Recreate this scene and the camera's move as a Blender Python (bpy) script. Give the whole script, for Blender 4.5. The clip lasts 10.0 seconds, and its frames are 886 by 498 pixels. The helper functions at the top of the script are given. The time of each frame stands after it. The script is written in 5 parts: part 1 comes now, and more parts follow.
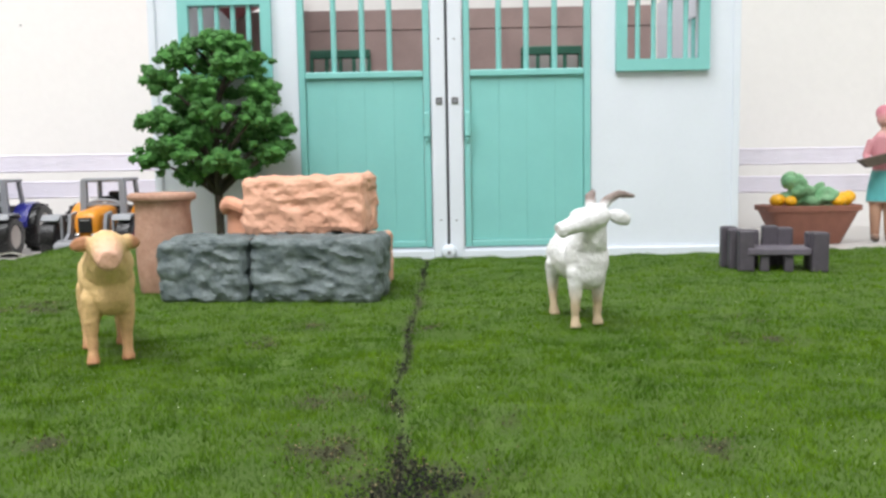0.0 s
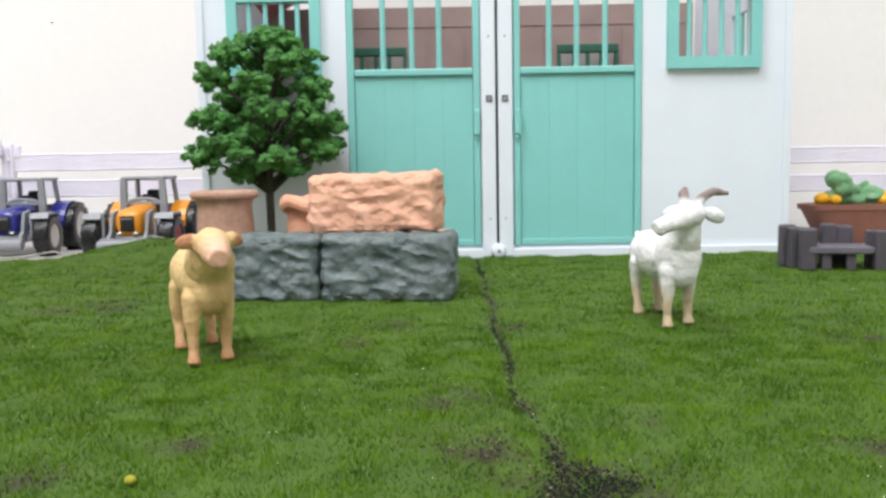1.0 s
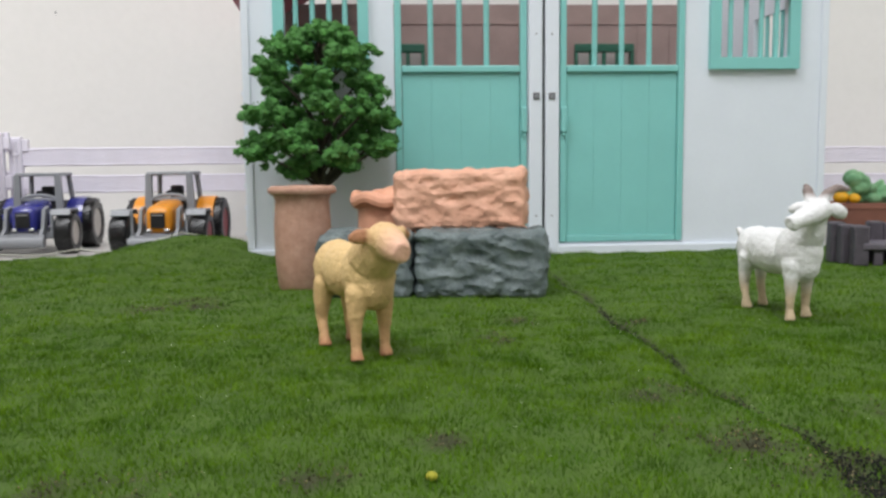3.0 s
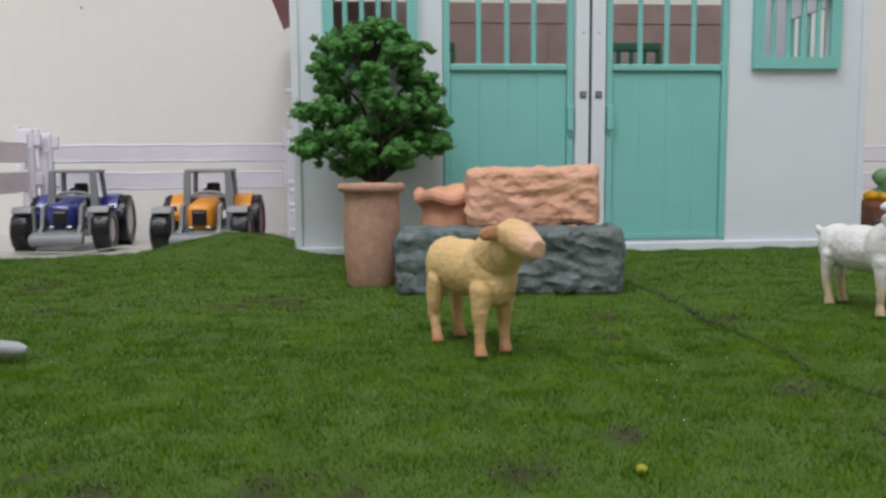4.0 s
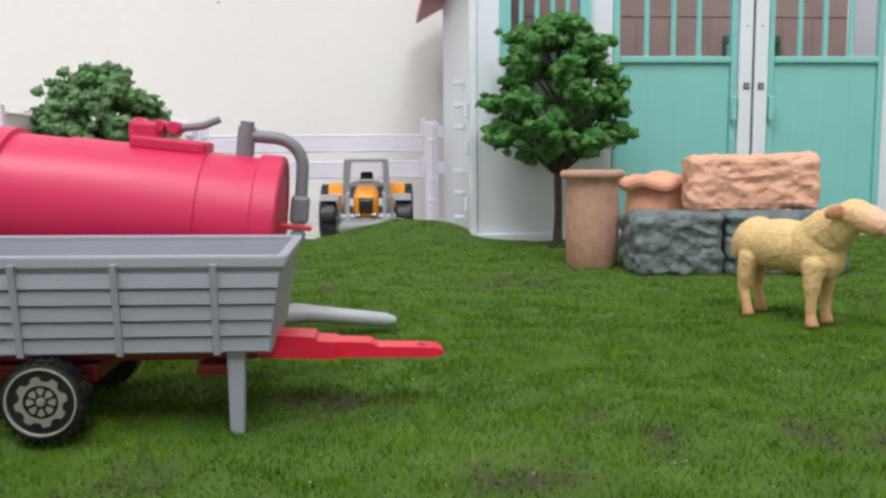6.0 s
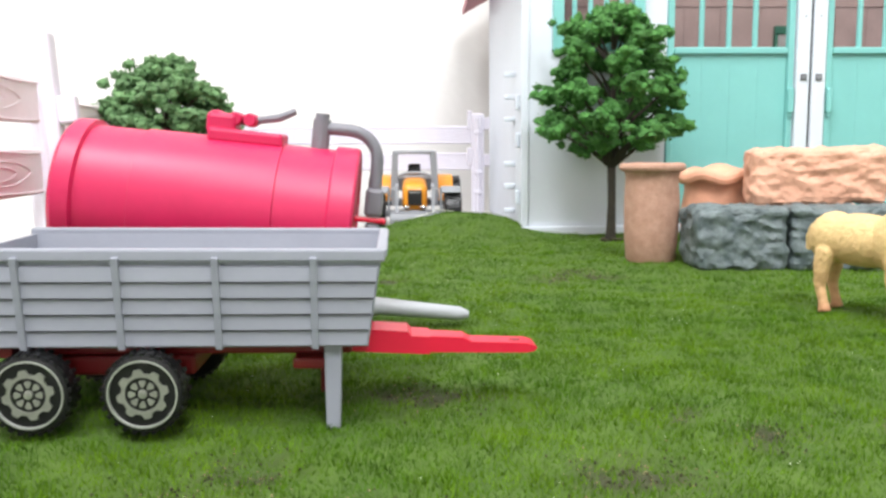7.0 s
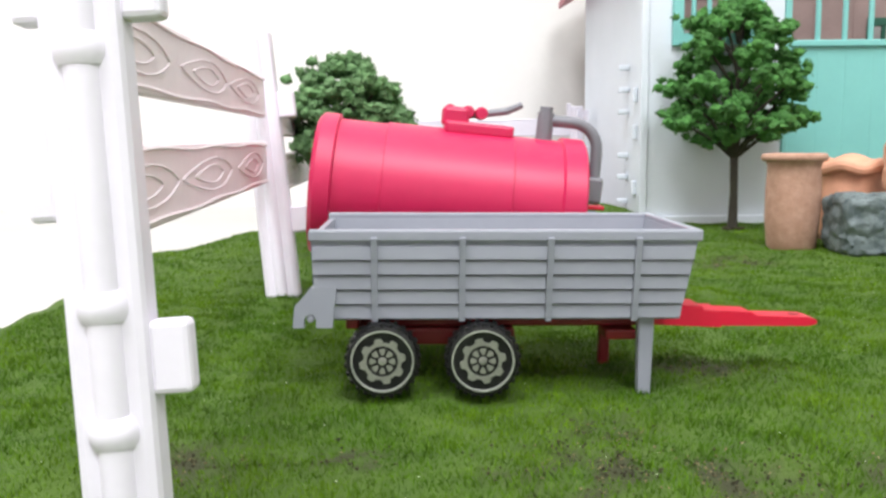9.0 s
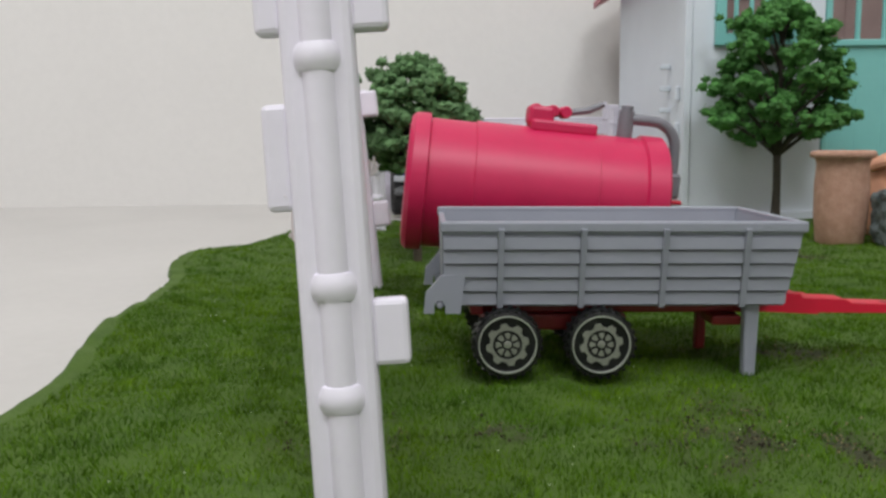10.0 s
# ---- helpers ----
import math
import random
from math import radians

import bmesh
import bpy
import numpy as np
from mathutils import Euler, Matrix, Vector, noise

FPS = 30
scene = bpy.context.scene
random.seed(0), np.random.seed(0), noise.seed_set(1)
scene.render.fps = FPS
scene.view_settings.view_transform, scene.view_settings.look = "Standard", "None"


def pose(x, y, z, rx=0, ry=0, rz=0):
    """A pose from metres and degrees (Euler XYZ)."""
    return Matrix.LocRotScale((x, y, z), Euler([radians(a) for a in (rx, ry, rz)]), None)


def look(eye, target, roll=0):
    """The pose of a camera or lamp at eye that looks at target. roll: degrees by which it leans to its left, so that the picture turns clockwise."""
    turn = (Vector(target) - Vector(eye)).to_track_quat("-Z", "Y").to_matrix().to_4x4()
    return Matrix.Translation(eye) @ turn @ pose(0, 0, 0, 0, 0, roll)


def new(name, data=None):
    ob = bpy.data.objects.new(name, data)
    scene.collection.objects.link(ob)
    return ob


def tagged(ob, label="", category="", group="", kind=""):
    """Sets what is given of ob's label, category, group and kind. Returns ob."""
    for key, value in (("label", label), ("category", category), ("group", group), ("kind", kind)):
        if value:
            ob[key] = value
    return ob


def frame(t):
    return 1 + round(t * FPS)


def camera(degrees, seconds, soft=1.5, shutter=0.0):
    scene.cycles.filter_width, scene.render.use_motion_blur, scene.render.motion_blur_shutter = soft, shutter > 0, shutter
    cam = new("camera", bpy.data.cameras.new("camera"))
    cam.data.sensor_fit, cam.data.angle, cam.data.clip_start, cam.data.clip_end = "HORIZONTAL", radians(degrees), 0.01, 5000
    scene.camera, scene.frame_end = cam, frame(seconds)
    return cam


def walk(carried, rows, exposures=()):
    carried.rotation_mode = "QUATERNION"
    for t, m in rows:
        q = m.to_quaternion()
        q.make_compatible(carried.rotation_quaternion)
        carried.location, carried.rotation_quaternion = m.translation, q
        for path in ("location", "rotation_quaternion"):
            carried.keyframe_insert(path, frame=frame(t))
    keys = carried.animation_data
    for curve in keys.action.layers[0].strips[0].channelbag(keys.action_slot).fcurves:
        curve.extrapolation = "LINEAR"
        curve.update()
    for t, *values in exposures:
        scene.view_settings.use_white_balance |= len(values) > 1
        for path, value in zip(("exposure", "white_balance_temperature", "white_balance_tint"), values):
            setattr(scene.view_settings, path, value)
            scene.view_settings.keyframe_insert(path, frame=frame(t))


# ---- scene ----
cam = camera(55.0, 10.0, soft=2.8)
EXPOSURES = [(0.0, 0.12), (2.5, 0.06), (2.7, -0.06), (3.8, -0.66), (5.0, -0.58), (5.7, -0.44), (6.8, 0.49), (8.5, 0.51), (9.0, 0.31), (9.4, -0.48), (10.0, -0.63)]
PATH = [
    (0, (0.0036, 0.0017, 0.0639), (-0.0025, 0.9967, -0.0352), -1.0),
    (0.5, (-0.0162, 0.0036, 0.0632), (-0.021, 0.9987, -0.0351), -1.04),
    (1, (-0.0316, 0.0056, 0.0636), (-0.0345, 1.0006, -0.0362), -0.98),
    (1.5, (-0.0409, 0.008, 0.0637), (-0.0234, 1.0028, -0.0367), -0.9),
    (2, (-0.065, 0.0083, 0.0634), (-0.0237, 1.0022, -0.0382), -0.81),
    (2.5, (-0.0873, 0.0077, 0.0632), (-0.0317, 1.001, -0.0382), -0.69),
    (4, (-0.1502, 0.0104, 0.0634), (-0.0566, 1.0005, -0.0411), -0.43),
    (4.5, (-0.1905, 0.0053, 0.0625), (-0.0893, 0.9947, -0.042), -0.34),
    (5, (-0.2267, 0.0008, 0.0621), (-0.1247, 0.99, -0.0429), -0.34),
    (5.5, (-0.2513, -0.0031, 0.0615), (-0.1513, 0.9861, -0.0454), -0.43),
    (7, (-0.2810, 0.0012, 0.0621), (-0.2263, 0.9922, -0.0596), -0.40),
    (7.5, (-0.2920, -0.0017, 0.0618), (-0.2409, 0.9896, -0.0594), -0.50),
    (8, (-0.3103, -0.0055, 0.0617), (-0.2679, 0.9861, -0.0604), -0.53),
    (8.5, (-0.3257, -0.0089, 0.0617), (-0.2959, 0.9824, -0.0659), -0.60),
    (9, (-0.3495, -0.0149, 0.0621), (-0.3236, 0.9764, -0.0672), -0.66),
    (9.5, (-0.3693, -0.0227, 0.0623), (-0.3466, 0.9683, -0.0694), -0.64),
    (10, (-0.3788, -0.0283, 0.0624), (-0.3603, 0.9629, -0.0690), -0.71),
]
walk(cam, [(t, look(eye, target, roll)) for t, eye, target, roll in PATH],
     exposures=EXPOSURES)

# ---- light ----
world = bpy.data.worlds.new("world")
scene.world = world
world.use_nodes = True
world.node_tree.nodes["Background"].inputs[0].default_value = (0.9, 0.95, 1.0, 1)
world.node_tree.nodes["Background"].inputs[1].default_value = 0.3


def area_lamp(name, place, target, size, power, colour):
    data = bpy.data.lights.new(name, "AREA")
    data.shape, data.size, data.energy, data.color = "DISK", size, power, colour
    lamp = new(name, data)
    lamp.matrix_basis = look(place, target)
    return lamp


area_lamp("ceiling_lamp_light", (0.08, -1.30, 2.05), (-0.1, 0.3, 0.0), 0.8, 37.0, (0.95, 0.965, 1.0))
area_lamp("ceiling_lamp_light", (-1.00, -0.40, 2.30), (-0.2, 0.3, 0.0), 0.8, 37.0, (0.95, 0.965, 1.0))


# ---- materials ----
def material(name, colour, rough=0.5, metal=0.0, vary=0.12, scale=60.0, bump=0.15, fine=900.0, second=None, mix=0.5, spec=0.5, coat=0.0, patch=0.55, depth=0.0004):
    """Noise at two scales on the colour, and a fine relief."""
    m = bpy.data.materials.new(name)
    m.use_nodes = True
    nt = m.node_tree
    n, l = nt.nodes, nt.links
    bsdf = n["Principled BSDF"]
    bsdf.inputs["Roughness"].default_value = rough
    bsdf.inputs["Metallic"].default_value = metal
    bsdf.inputs["Specular IOR Level"].default_value = spec
    bsdf.inputs["Coat Weight"].default_value = coat
    tc = n.new("ShaderNodeTexCoord")
    big = n.new("ShaderNodeTexNoise")
    big.inputs["Scale"].default_value = scale
    big.inputs["Detail"].default_value = 4
    small = n.new("ShaderNodeTexNoise")
    small.inputs["Scale"].default_value = fine
    small.inputs["Detail"].default_value = 3
    l.new(tc.outputs["Object"], big.inputs["Vector"])
    l.new(tc.outputs["Object"], small.inputs["Vector"])
    ramp = n.new("ShaderNodeValToRGB")
    ramp.color_ramp.elements[0].position = patch - 0.22
    ramp.color_ramp.elements[1].position = patch + 0.22
    c2 = second or tuple(min(1.0, c * (1 + vary)) for c in colour)
    c1 = colour if second else tuple(c * (1 - vary) for c in colour)
    ramp.color_ramp.elements[0].color = (*c1, 1)
    ramp.color_ramp.elements[1].color = (*c2, 1)
    l.new(big.outputs["Fac"], ramp.inputs["Fac"])
    mixer = n.new("ShaderNodeMix")
    mixer.data_type, mixer.blend_type = "RGBA", "MULTIPLY"
    mixer.inputs["Factor"].default_value = mix
    grain = n.new("ShaderNodeValToRGB")
    grain.color_ramp.elements[0].position, grain.color_ramp.elements[1].position = 0.3, 0.7
    lo = 1 - 1.6 * vary
    grain.color_ramp.elements[0].color = (lo, lo, lo, 1)
    grain.color_ramp.elements[1].color = (1, 1, 1, 1)
    l.new(small.outputs["Fac"], grain.inputs["Fac"])
    l.new(ramp.outputs["Color"], mixer.inputs["A"])
    l.new(grain.outputs["Color"], mixer.inputs["B"])
    l.new(mixer.outputs["Result"], bsdf.inputs["Base Color"])
    if bump:
        b = n.new("ShaderNodeBump")
        b.inputs["Strength"].default_value = bump
        b.inputs["Distance"].default_value = depth
        l.new(small.outputs["Fac"], b.inputs["Height"])
        l.new(b.outputs["Normal"], bsdf.inputs["Normal"])
    return m


def banded(name, bands, rough, axis="Z", soft=0.02):
    """A painted figurine: colours by height, bands of (height, colour) from below."""
    m = material(name, (0.5, 0.5, 0.5), rough, vary=0.14, scale=150, bump=0.7, fine=800, depth=0.0006)
    nt = m.node_tree
    n, l = nt.nodes, nt.links
    tc = next(k for k in n if k.type == "TEX_COORD")
    sep = n.new("ShaderNodeSeparateXYZ")
    l.new(tc.outputs["Object"], sep.inputs[0])
    mul = n.new("ShaderNodeMath")
    mul.operation = "MULTIPLY"
    mul.inputs[1].default_value = 8.0
    l.new(sep.outputs[axis], mul.inputs[0])
    noisy = next(k for k in n if k.type == "TEX_NOISE")
    add = n.new("ShaderNodeMath")
    add.operation = "MULTIPLY_ADD"
    add.inputs[1].default_value = soft
    l.new(noisy.outputs["Fac"], add.inputs[0])
    l.new(mul.outputs[0], add.inputs[2])
    ramp = n.new("ShaderNodeValToRGB")
    els = ramp.color_ramp.elements
    while len(els) < len(bands):
        els.new(0.5)
    for e, (h, c) in zip(els, bands):
        e.position = min(1.0, max(0.0, 8.0 * h + soft / 2))
        e.color = (*c, 1)
    l.new(add.outputs[0], ramp.inputs["Fac"])
    mixer = next(k for k in n if k.type == "MIX")
    l.new(ramp.outputs["Color"], mixer.inputs["A"])
    return m


WALL = material("cream_paint", (0.77, 0.752, 0.728), 0.85, vary=0.03, scale=3, bump=0.25, fine=160, depth=0.0006)
FLOOR = material("beige_floor", (0.55, 0.53, 0.505), 0.45, vary=0.05, scale=8, bump=0.05, fine=200)
CEIL = material("white_ceiling", (0.82, 0.82, 0.80), 0.9, vary=0.02)
BARN = material("white_plastic", (0.74, 0.79, 0.86), 0.5, vary=0.02, scale=30, bump=0.12, fine=400, depth=0.0002)
AQUA = material("aqua_plastic", (0.225, 0.57, 0.54), 0.42, vary=0.03, scale=40, bump=0.1, fine=500, depth=0.0002)
ROOF = material("pink_red_roof_plastic", (0.42, 0.12, 0.15), 0.45, vary=0.05)
BRICK_IN = material("brown_panel", (0.30, 0.21, 0.19), 0.65, vary=0.12, scale=40)
GREEN_FRAME = material("dark_green_plastic", (0.015, 0.10, 0.06), 0.45)
DARK = material("dark_gap", (0.03, 0.03, 0.035), 0.6)
FENCE = material("white_fence_plastic", (0.81, 0.775, 0.86), 0.45, vary=0.025, scale=80, bump=0.1, fine=500, depth=0.0002)
FENCE_GRAIN = material("pinkish_fence_board", (0.90, 0.80, 0.83), 0.5, vary=0.04, scale=60, bump=0.15, fine=400, depth=0.0002)
TERRA = material("terracotta_clay", (0.45, 0.25, 0.175), 0.75, vary=0.2, scale=210, bump=0.6, fine=900, second=(0.58, 0.36, 0.265))
ORANGE_CLAY = material("orange_clay", (0.78, 0.39, 0.25), 0.55, vary=0.1, scale=120, bump=0.3)
TAN_BLOCK = material("peach_block", (0.80, 0.45, 0.31), 0.6, vary=0.1, scale=100, bump=0.5, fine=500, second=(0.66, 0.335, 0.22), depth=0.0008)
GREY_BLOCK = material("grey_stone_paint", (0.085, 0.115, 0.12), 0.55, vary=0.25, scale=110, bump=0.6, fine=600, second=(0.22, 0.265, 0.265), depth=0.0008)
BARK = material("bark_plastic", (0.05, 0.042, 0.03), 0.8, vary=0.2, scale=200, bump=0.6)
BARK_GREEN = material("grey_bark_plastic", (0.09, 0.07, 0.05), 0.8, vary=0.2, scale=200, bump=0.6)
TRACTOR_GREY = material("grey_tractor_plastic", (0.27, 0.28, 0.30), 0.42, vary=0.05, bump=0.05)
TRACTOR_ORANGE = material("orange_tractor_paint", (0.80, 0.30, 0.02), 0.3, vary=0.04, bump=0.03)
TRACTOR_BLUE = material("blue_tractor_paint", (0.025, 0.03, 0.24), 0.22, vary=0.05, bump=0.03, coat=0.4)
BLACK = material("black_plastic", (0.012, 0.012, 0.014), 0.4, vary=0.1, bump=0.05)
TYRE = material("black_tyre", (0.009, 0.009, 0.010), 0.34, vary=0.2, scale=200, bump=0.2)
RIM_RED = material("red_rim", (0.30, 0.012, 0.02), 0.4)
RIM_WHITE = material("white_rim", (0.70, 0.66, 0.62), 0.4)
LAMP_SILVER = material("silver_headlight", (0.75, 0.75, 0.75), 0.2, 0.6)
PLATE = material("dull_silver_plate", (0.33, 0.345, 0.29), 0.42, 0.5, vary=0.1, scale=300, bump=0.1)
CHROME = material("silver_foil_trim", (0.74, 0.76, 0.70), 0.26, 0.65, vary=0.08, scale=300, bump=0.1)
RIM_DARK = material("dark_hub", (0.02, 0.022, 0.02), 0.35)
TRAILER = material("grey_trailer_plastic", (0.30, 0.315, 0.365), 0.42, vary=0.03, scale=60, bump=0.12, fine=600, depth=0.0002)
PIPE_GREY = material("grey_pipe_plastic", (0.20, 0.20, 0.225), 0.4, vary=0.05, bump=0.05)
HITCH_GREY = material("light_grey_plastic", (0.40, 0.42, 0.44), 0.42, vary=0.04, bump=0.05)
RED = material("red_tank_plastic", (0.60, 0.014, 0.090), 0.42, vary=0.04, scale=50, bump=0.06, fine=500, depth=0.0002)
RED_BAR = material("bright_red_plastic", (0.70, 0.012, 0.048), 0.35, vary=0.04, bump=0.05)
CHASSIS = material("dark_red_plastic", (0.22, 0.01, 0.015), 0.4, vary=0.06, bump=0.05)
BOWL = material("brown_bowl_plastic", (0.26, 0.105, 0.07), 0.6, vary=0.1, scale=150, bump=0.4)
LETTUCE = material("green_lettuce_clay", (0.16, 0.40, 0.19), 0.6, vary=0.2, scale=160, bump=0.5, second=(0.30, 0.53, 0.30))
YELLOW = material("yellow_fruit_plastic", (0.90, 0.45, 0.01), 0.45, vary=0.08, scale=200)
PETAL = material("dull_yellow_crumb", (0.36, 0.34, 0.02), 0.7)
BENCH = material("dark_violet_grey_plastic", (0.075, 0.065, 0.08), 0.6, vary=0.15, scale=200, bump=0.4)
BENCH_SEAT = material("violet_grey_seat", (0.13, 0.115, 0.14), 0.6, vary=0.1, scale=200, bump=0.4)
SOIL = material("dark_crumbs", (0.022, 0.020, 0.009), 0.95, vary=0.3, scale=300, second=(0.085, 0.075, 0.030))
SEAM = material("black_crumbs", (0.010, 0.011, 0.009), 0.95, vary=0.3)
STRAW = material("pale_straw", (0.20, 0.155, 0.075), 0.9, vary=0.3, scale=300, second=(0.34, 0.29, 0.16))
# pale tone for the glints painted into the grass
GLINT = material("pale_glint", (0.62, 0.70, 0.50), 0.6)
WIRE = material("pale_thread", (0.62, 0.62, 0.52), 0.6)
METAL_BUTTON = material("grey_metal_square", (0.13, 0.13, 0.14), 0.4, 0.5)
GOAT = banded("goat_paint", ((0.0, (0.55, 0.42, 0.27)), (0.009, (0.60, 0.47, 0.31)), (0.018, (0.80, 0.80, 0.79)), (0.049, (0.83, 0.83, 0.83)), (0.0515, (0.26, 0.20, 0.18)), (0.06, (0.20, 0.16, 0.15))), 0.6)
LAMB = banded("lamb_paint", ((0.0, (0.50, 0.22, 0.11)), (0.004, (0.66, 0.38, 0.19)), (0.015, (0.70, 0.46, 0.21)), (0.030, (0.74, 0.52, 0.235)), (0.05, (0.76, 0.50, 0.25))), 0.65)
nt = LAMB.node_tree
sep = next(k for k in nt.nodes if k.type == "SEPXYZ")
muzzle = nt.nodes.new("ShaderNodeMapRange")
muzzle.inputs["From Min"].default_value, muzzle.inputs["From Max"].default_value = -0.0285, -0.0395
nt.links.new(sep.outputs["Y"], muzzle.inputs["Value"])
side = nt.nodes.new("ShaderNodeMath")
side.operation = "ABSOLUTE"
nt.links.new(sep.outputs["X"], side.inputs[0])
ears = nt.nodes.new("ShaderNodeMapRange")
ears.inputs["From Min"].default_value, ears.inputs["From Max"].default_value = 0.0062, 0.0080
nt.links.new(side.outputs[0], ears.inputs["Value"])
high = nt.nodes.new("ShaderNodeMapRange")
high.inputs["From Min"].default_value, high.inputs["From Max"].default_value = 0.0385, 0.0400
nt.links.new(sep.outputs["Z"], high.inputs["Value"])
tips = nt.nodes.new("ShaderNodeMath")
tips.operation = "MULTIPLY"
nt.links.new(ears.outputs["Result"], tips.inputs[0])
nt.links.new(high.outputs["Result"], tips.inputs[1])
last = next(k for k in nt.nodes if k.type == "MIX")
for fac, tone in ((muzzle.outputs["Result"], (0.79, 0.46, 0.33, 1)), (tips.outputs[0], (0.42, 0.19, 0.09, 1))):
    paint = nt.nodes.new("ShaderNodeMix")
    paint.data_type = "RGBA"
    nt.links.new(fac, paint.inputs["Factor"])
    nt.links.new(last.outputs["Result"], paint.inputs["A"])
    paint.inputs["B"].default_value = tone
    last = paint
nt.links.new(last.outputs["Result"], nt.nodes["Principled BSDF"].inputs["Base Color"])
DOLL = banded("painted_figure", ((0.0, (0.05, 0.05, 0.05)), (0.008, (0.36, 0.2, 0.13)), (0.031, (0.5, 0.3, 0.2)), (0.0325, (0.09, 0.42, 0.43)), (0.055, (0.12, 0.48, 0.48)), (0.057, (0.62, 0.25, 0.28)), (0.083, (0.62, 0.27, 0.3)), (0.09, (0.72, 0.45, 0.36)), (0.102, (0.6, 0.2, 0.25))), 0.5, soft=0.004)


def foliage(name, dark, light):
    m = material(name, dark, 0.8, vary=0.2, scale=500, bump=0.3, fine=1500, second=light, depth=0.0004)
    nt = m.node_tree
    n, l = nt.nodes, nt.links
    geo = n.new("ShaderNodeNewGeometry")
    hsv = n.new("ShaderNodeHueSaturation")
    rng = n.new("ShaderNodeMapRange")
    rng.inputs["To Min"].default_value, rng.inputs["To Max"].default_value = 0.75, 1.3
    l.new(geo.outputs["Random Per Island"], rng.inputs["Value"])
    l.new(rng.outputs["Result"], hsv.inputs["Value"])
    mixer = next(k for k in n if k.type == "MIX")
    bsdf = n["Principled BSDF"]
    l.new(mixer.outputs["Result"], hsv.inputs["Color"])
    l.new(hsv.outputs["Color"], bsdf.inputs["Base Color"])
    return m


LEAF = foliage("green_foam_leaf", (0.040, 0.155, 0.028), (0.090, 0.260, 0.050))
LEAF_PALE = foliage("dull_green_foam_leaf", (0.085, 0.19, 0.065), (0.16, 0.29, 0.12))
GRASS = foliage("flock_grass", (0.080, 0.178, 0.006), (0.131, 0.254, 0.013))
GRASS.node_tree.nodes["Principled BSDF"].inputs["Specular IOR Level"].default_value = 0.15
nt = GRASS.node_tree
tc = next(k for k in nt.nodes if k.type == "TEX_COORD")
hsv = next(k for k in nt.nodes if k.type == "HUE_SAT")
last = hsv.outputs["Color"]
for size, low, high in ((26, (0.70, 0.78, 0.8, 1), (1.18, 1.10, 0.9, 1)), (95, (0.70, 0.74, 0.74, 1), (1.12, 1.10, 1.0, 1))):
    tuft = nt.nodes.new("ShaderNodeTexNoise")
    tuft.inputs["Scale"].default_value, tuft.inputs["Detail"].default_value = size, 3
    nt.links.new(tc.outputs["Object"], tuft.inputs["Vector"])
    tone = nt.nodes.new("ShaderNodeValToRGB")
    tone.color_ramp.elements[0].position, tone.color_ramp.elements[1].position = 0.36, 0.62
    tone.color_ramp.elements[0].color, tone.color_ramp.elements[1].color = low, high
    nt.links.new(tuft.outputs["Fac"], tone.inputs["Fac"])
    times = nt.nodes.new("ShaderNodeMix")
    times.data_type, times.blend_type = "RGBA", "MULTIPLY"
    times.inputs["Factor"].default_value = 1.0
    nt.links.new(last, times.inputs["A"])
    nt.links.new(tone.outputs["Color"], times.inputs["B"])
    last = times.outputs["Result"]
nt.links.new(last, nt.nodes["Principled BSDF"].inputs["Base Color"])
MAT = material("grass_mat_base", (0.057, 0.115, 0.011), 0.95, vary=0.3, scale=70, bump=0.6, fine=1500, second=(0.086, 0.155, 0.016), depth=0.0008)


nt = MAT.node_tree
attr = nt.nodes.new("ShaderNodeAttribute")
attr.attribute_name = "worn"
blend = nt.nodes.new("ShaderNodeMix")
blend.data_type = "RGBA"
blend.inputs["B"].default_value = (0.036, 0.040, 0.013, 1)
nt.links.new(attr.outputs["Fac"], blend.inputs["Factor"])
nt.links.new(next(k for k in nt.nodes if k.type == "MIX" and k != blend).outputs["Result"], blend.inputs["A"])
nt.links.new(blend.outputs["Result"], nt.nodes["Principled BSDF"].inputs["Base Color"])


# ---- helpers for meshes ----
def mesh_object(name, bm, mat, smooth=False):
    me = bpy.data.meshes.new(name)
    bm.to_mesh(me)
    bm.free()
    me.materials.append(mat)
    if smooth:
        me.polygons.foreach_set("use_smooth", [True] * len(me.polygons))
        me.set_sharp_from_angle(angle=radians(32))
    return new(name, me)


def part(name, bm, mat, parent, label="", smooth=False):
    ob = mesh_object(name, bm, mat, smooth)
    ob.parent = parent
    if label:
        ob["label"] = label
    return ob


def thing(name, label, category, m=None, group="", kind=""):
    ob = new(name)
    ob.empty_display_size = 0.01
    if m is not None:
        ob.matrix_basis = m
    return tagged(ob, label, category, group, kind)


def box(bm, x0, x1, y0, y1, z0, z1, bevel=0.0, m=None, seg=2):
    r = bmesh.ops.create_cube(bm, size=1.0)
    vs = r["verts"]
    for v in vs:
        v.co = Vector((x0 + (v.co.x + 0.5) * (x1 - x0), y0 + (v.co.y + 0.5) * (y1 - y0), z0 + (v.co.z + 0.5) * (z1 - z0)))
    if bevel:
        es = list({e for v in vs for e in v.link_edges})
        out = bmesh.ops.bevel(bm, geom=es, offset=bevel, segments=seg, affect="EDGES", profile=0.5)
        vs = list({v for f in out["faces"] for v in f.verts} | {v for v in vs if v.is_valid})
    if m is not None:
        bmesh.ops.transform(bm, matrix=m, verts=vs)
    return bm


def boxed(*a, **k):
    return box(bmesh.new(), *a, **k)


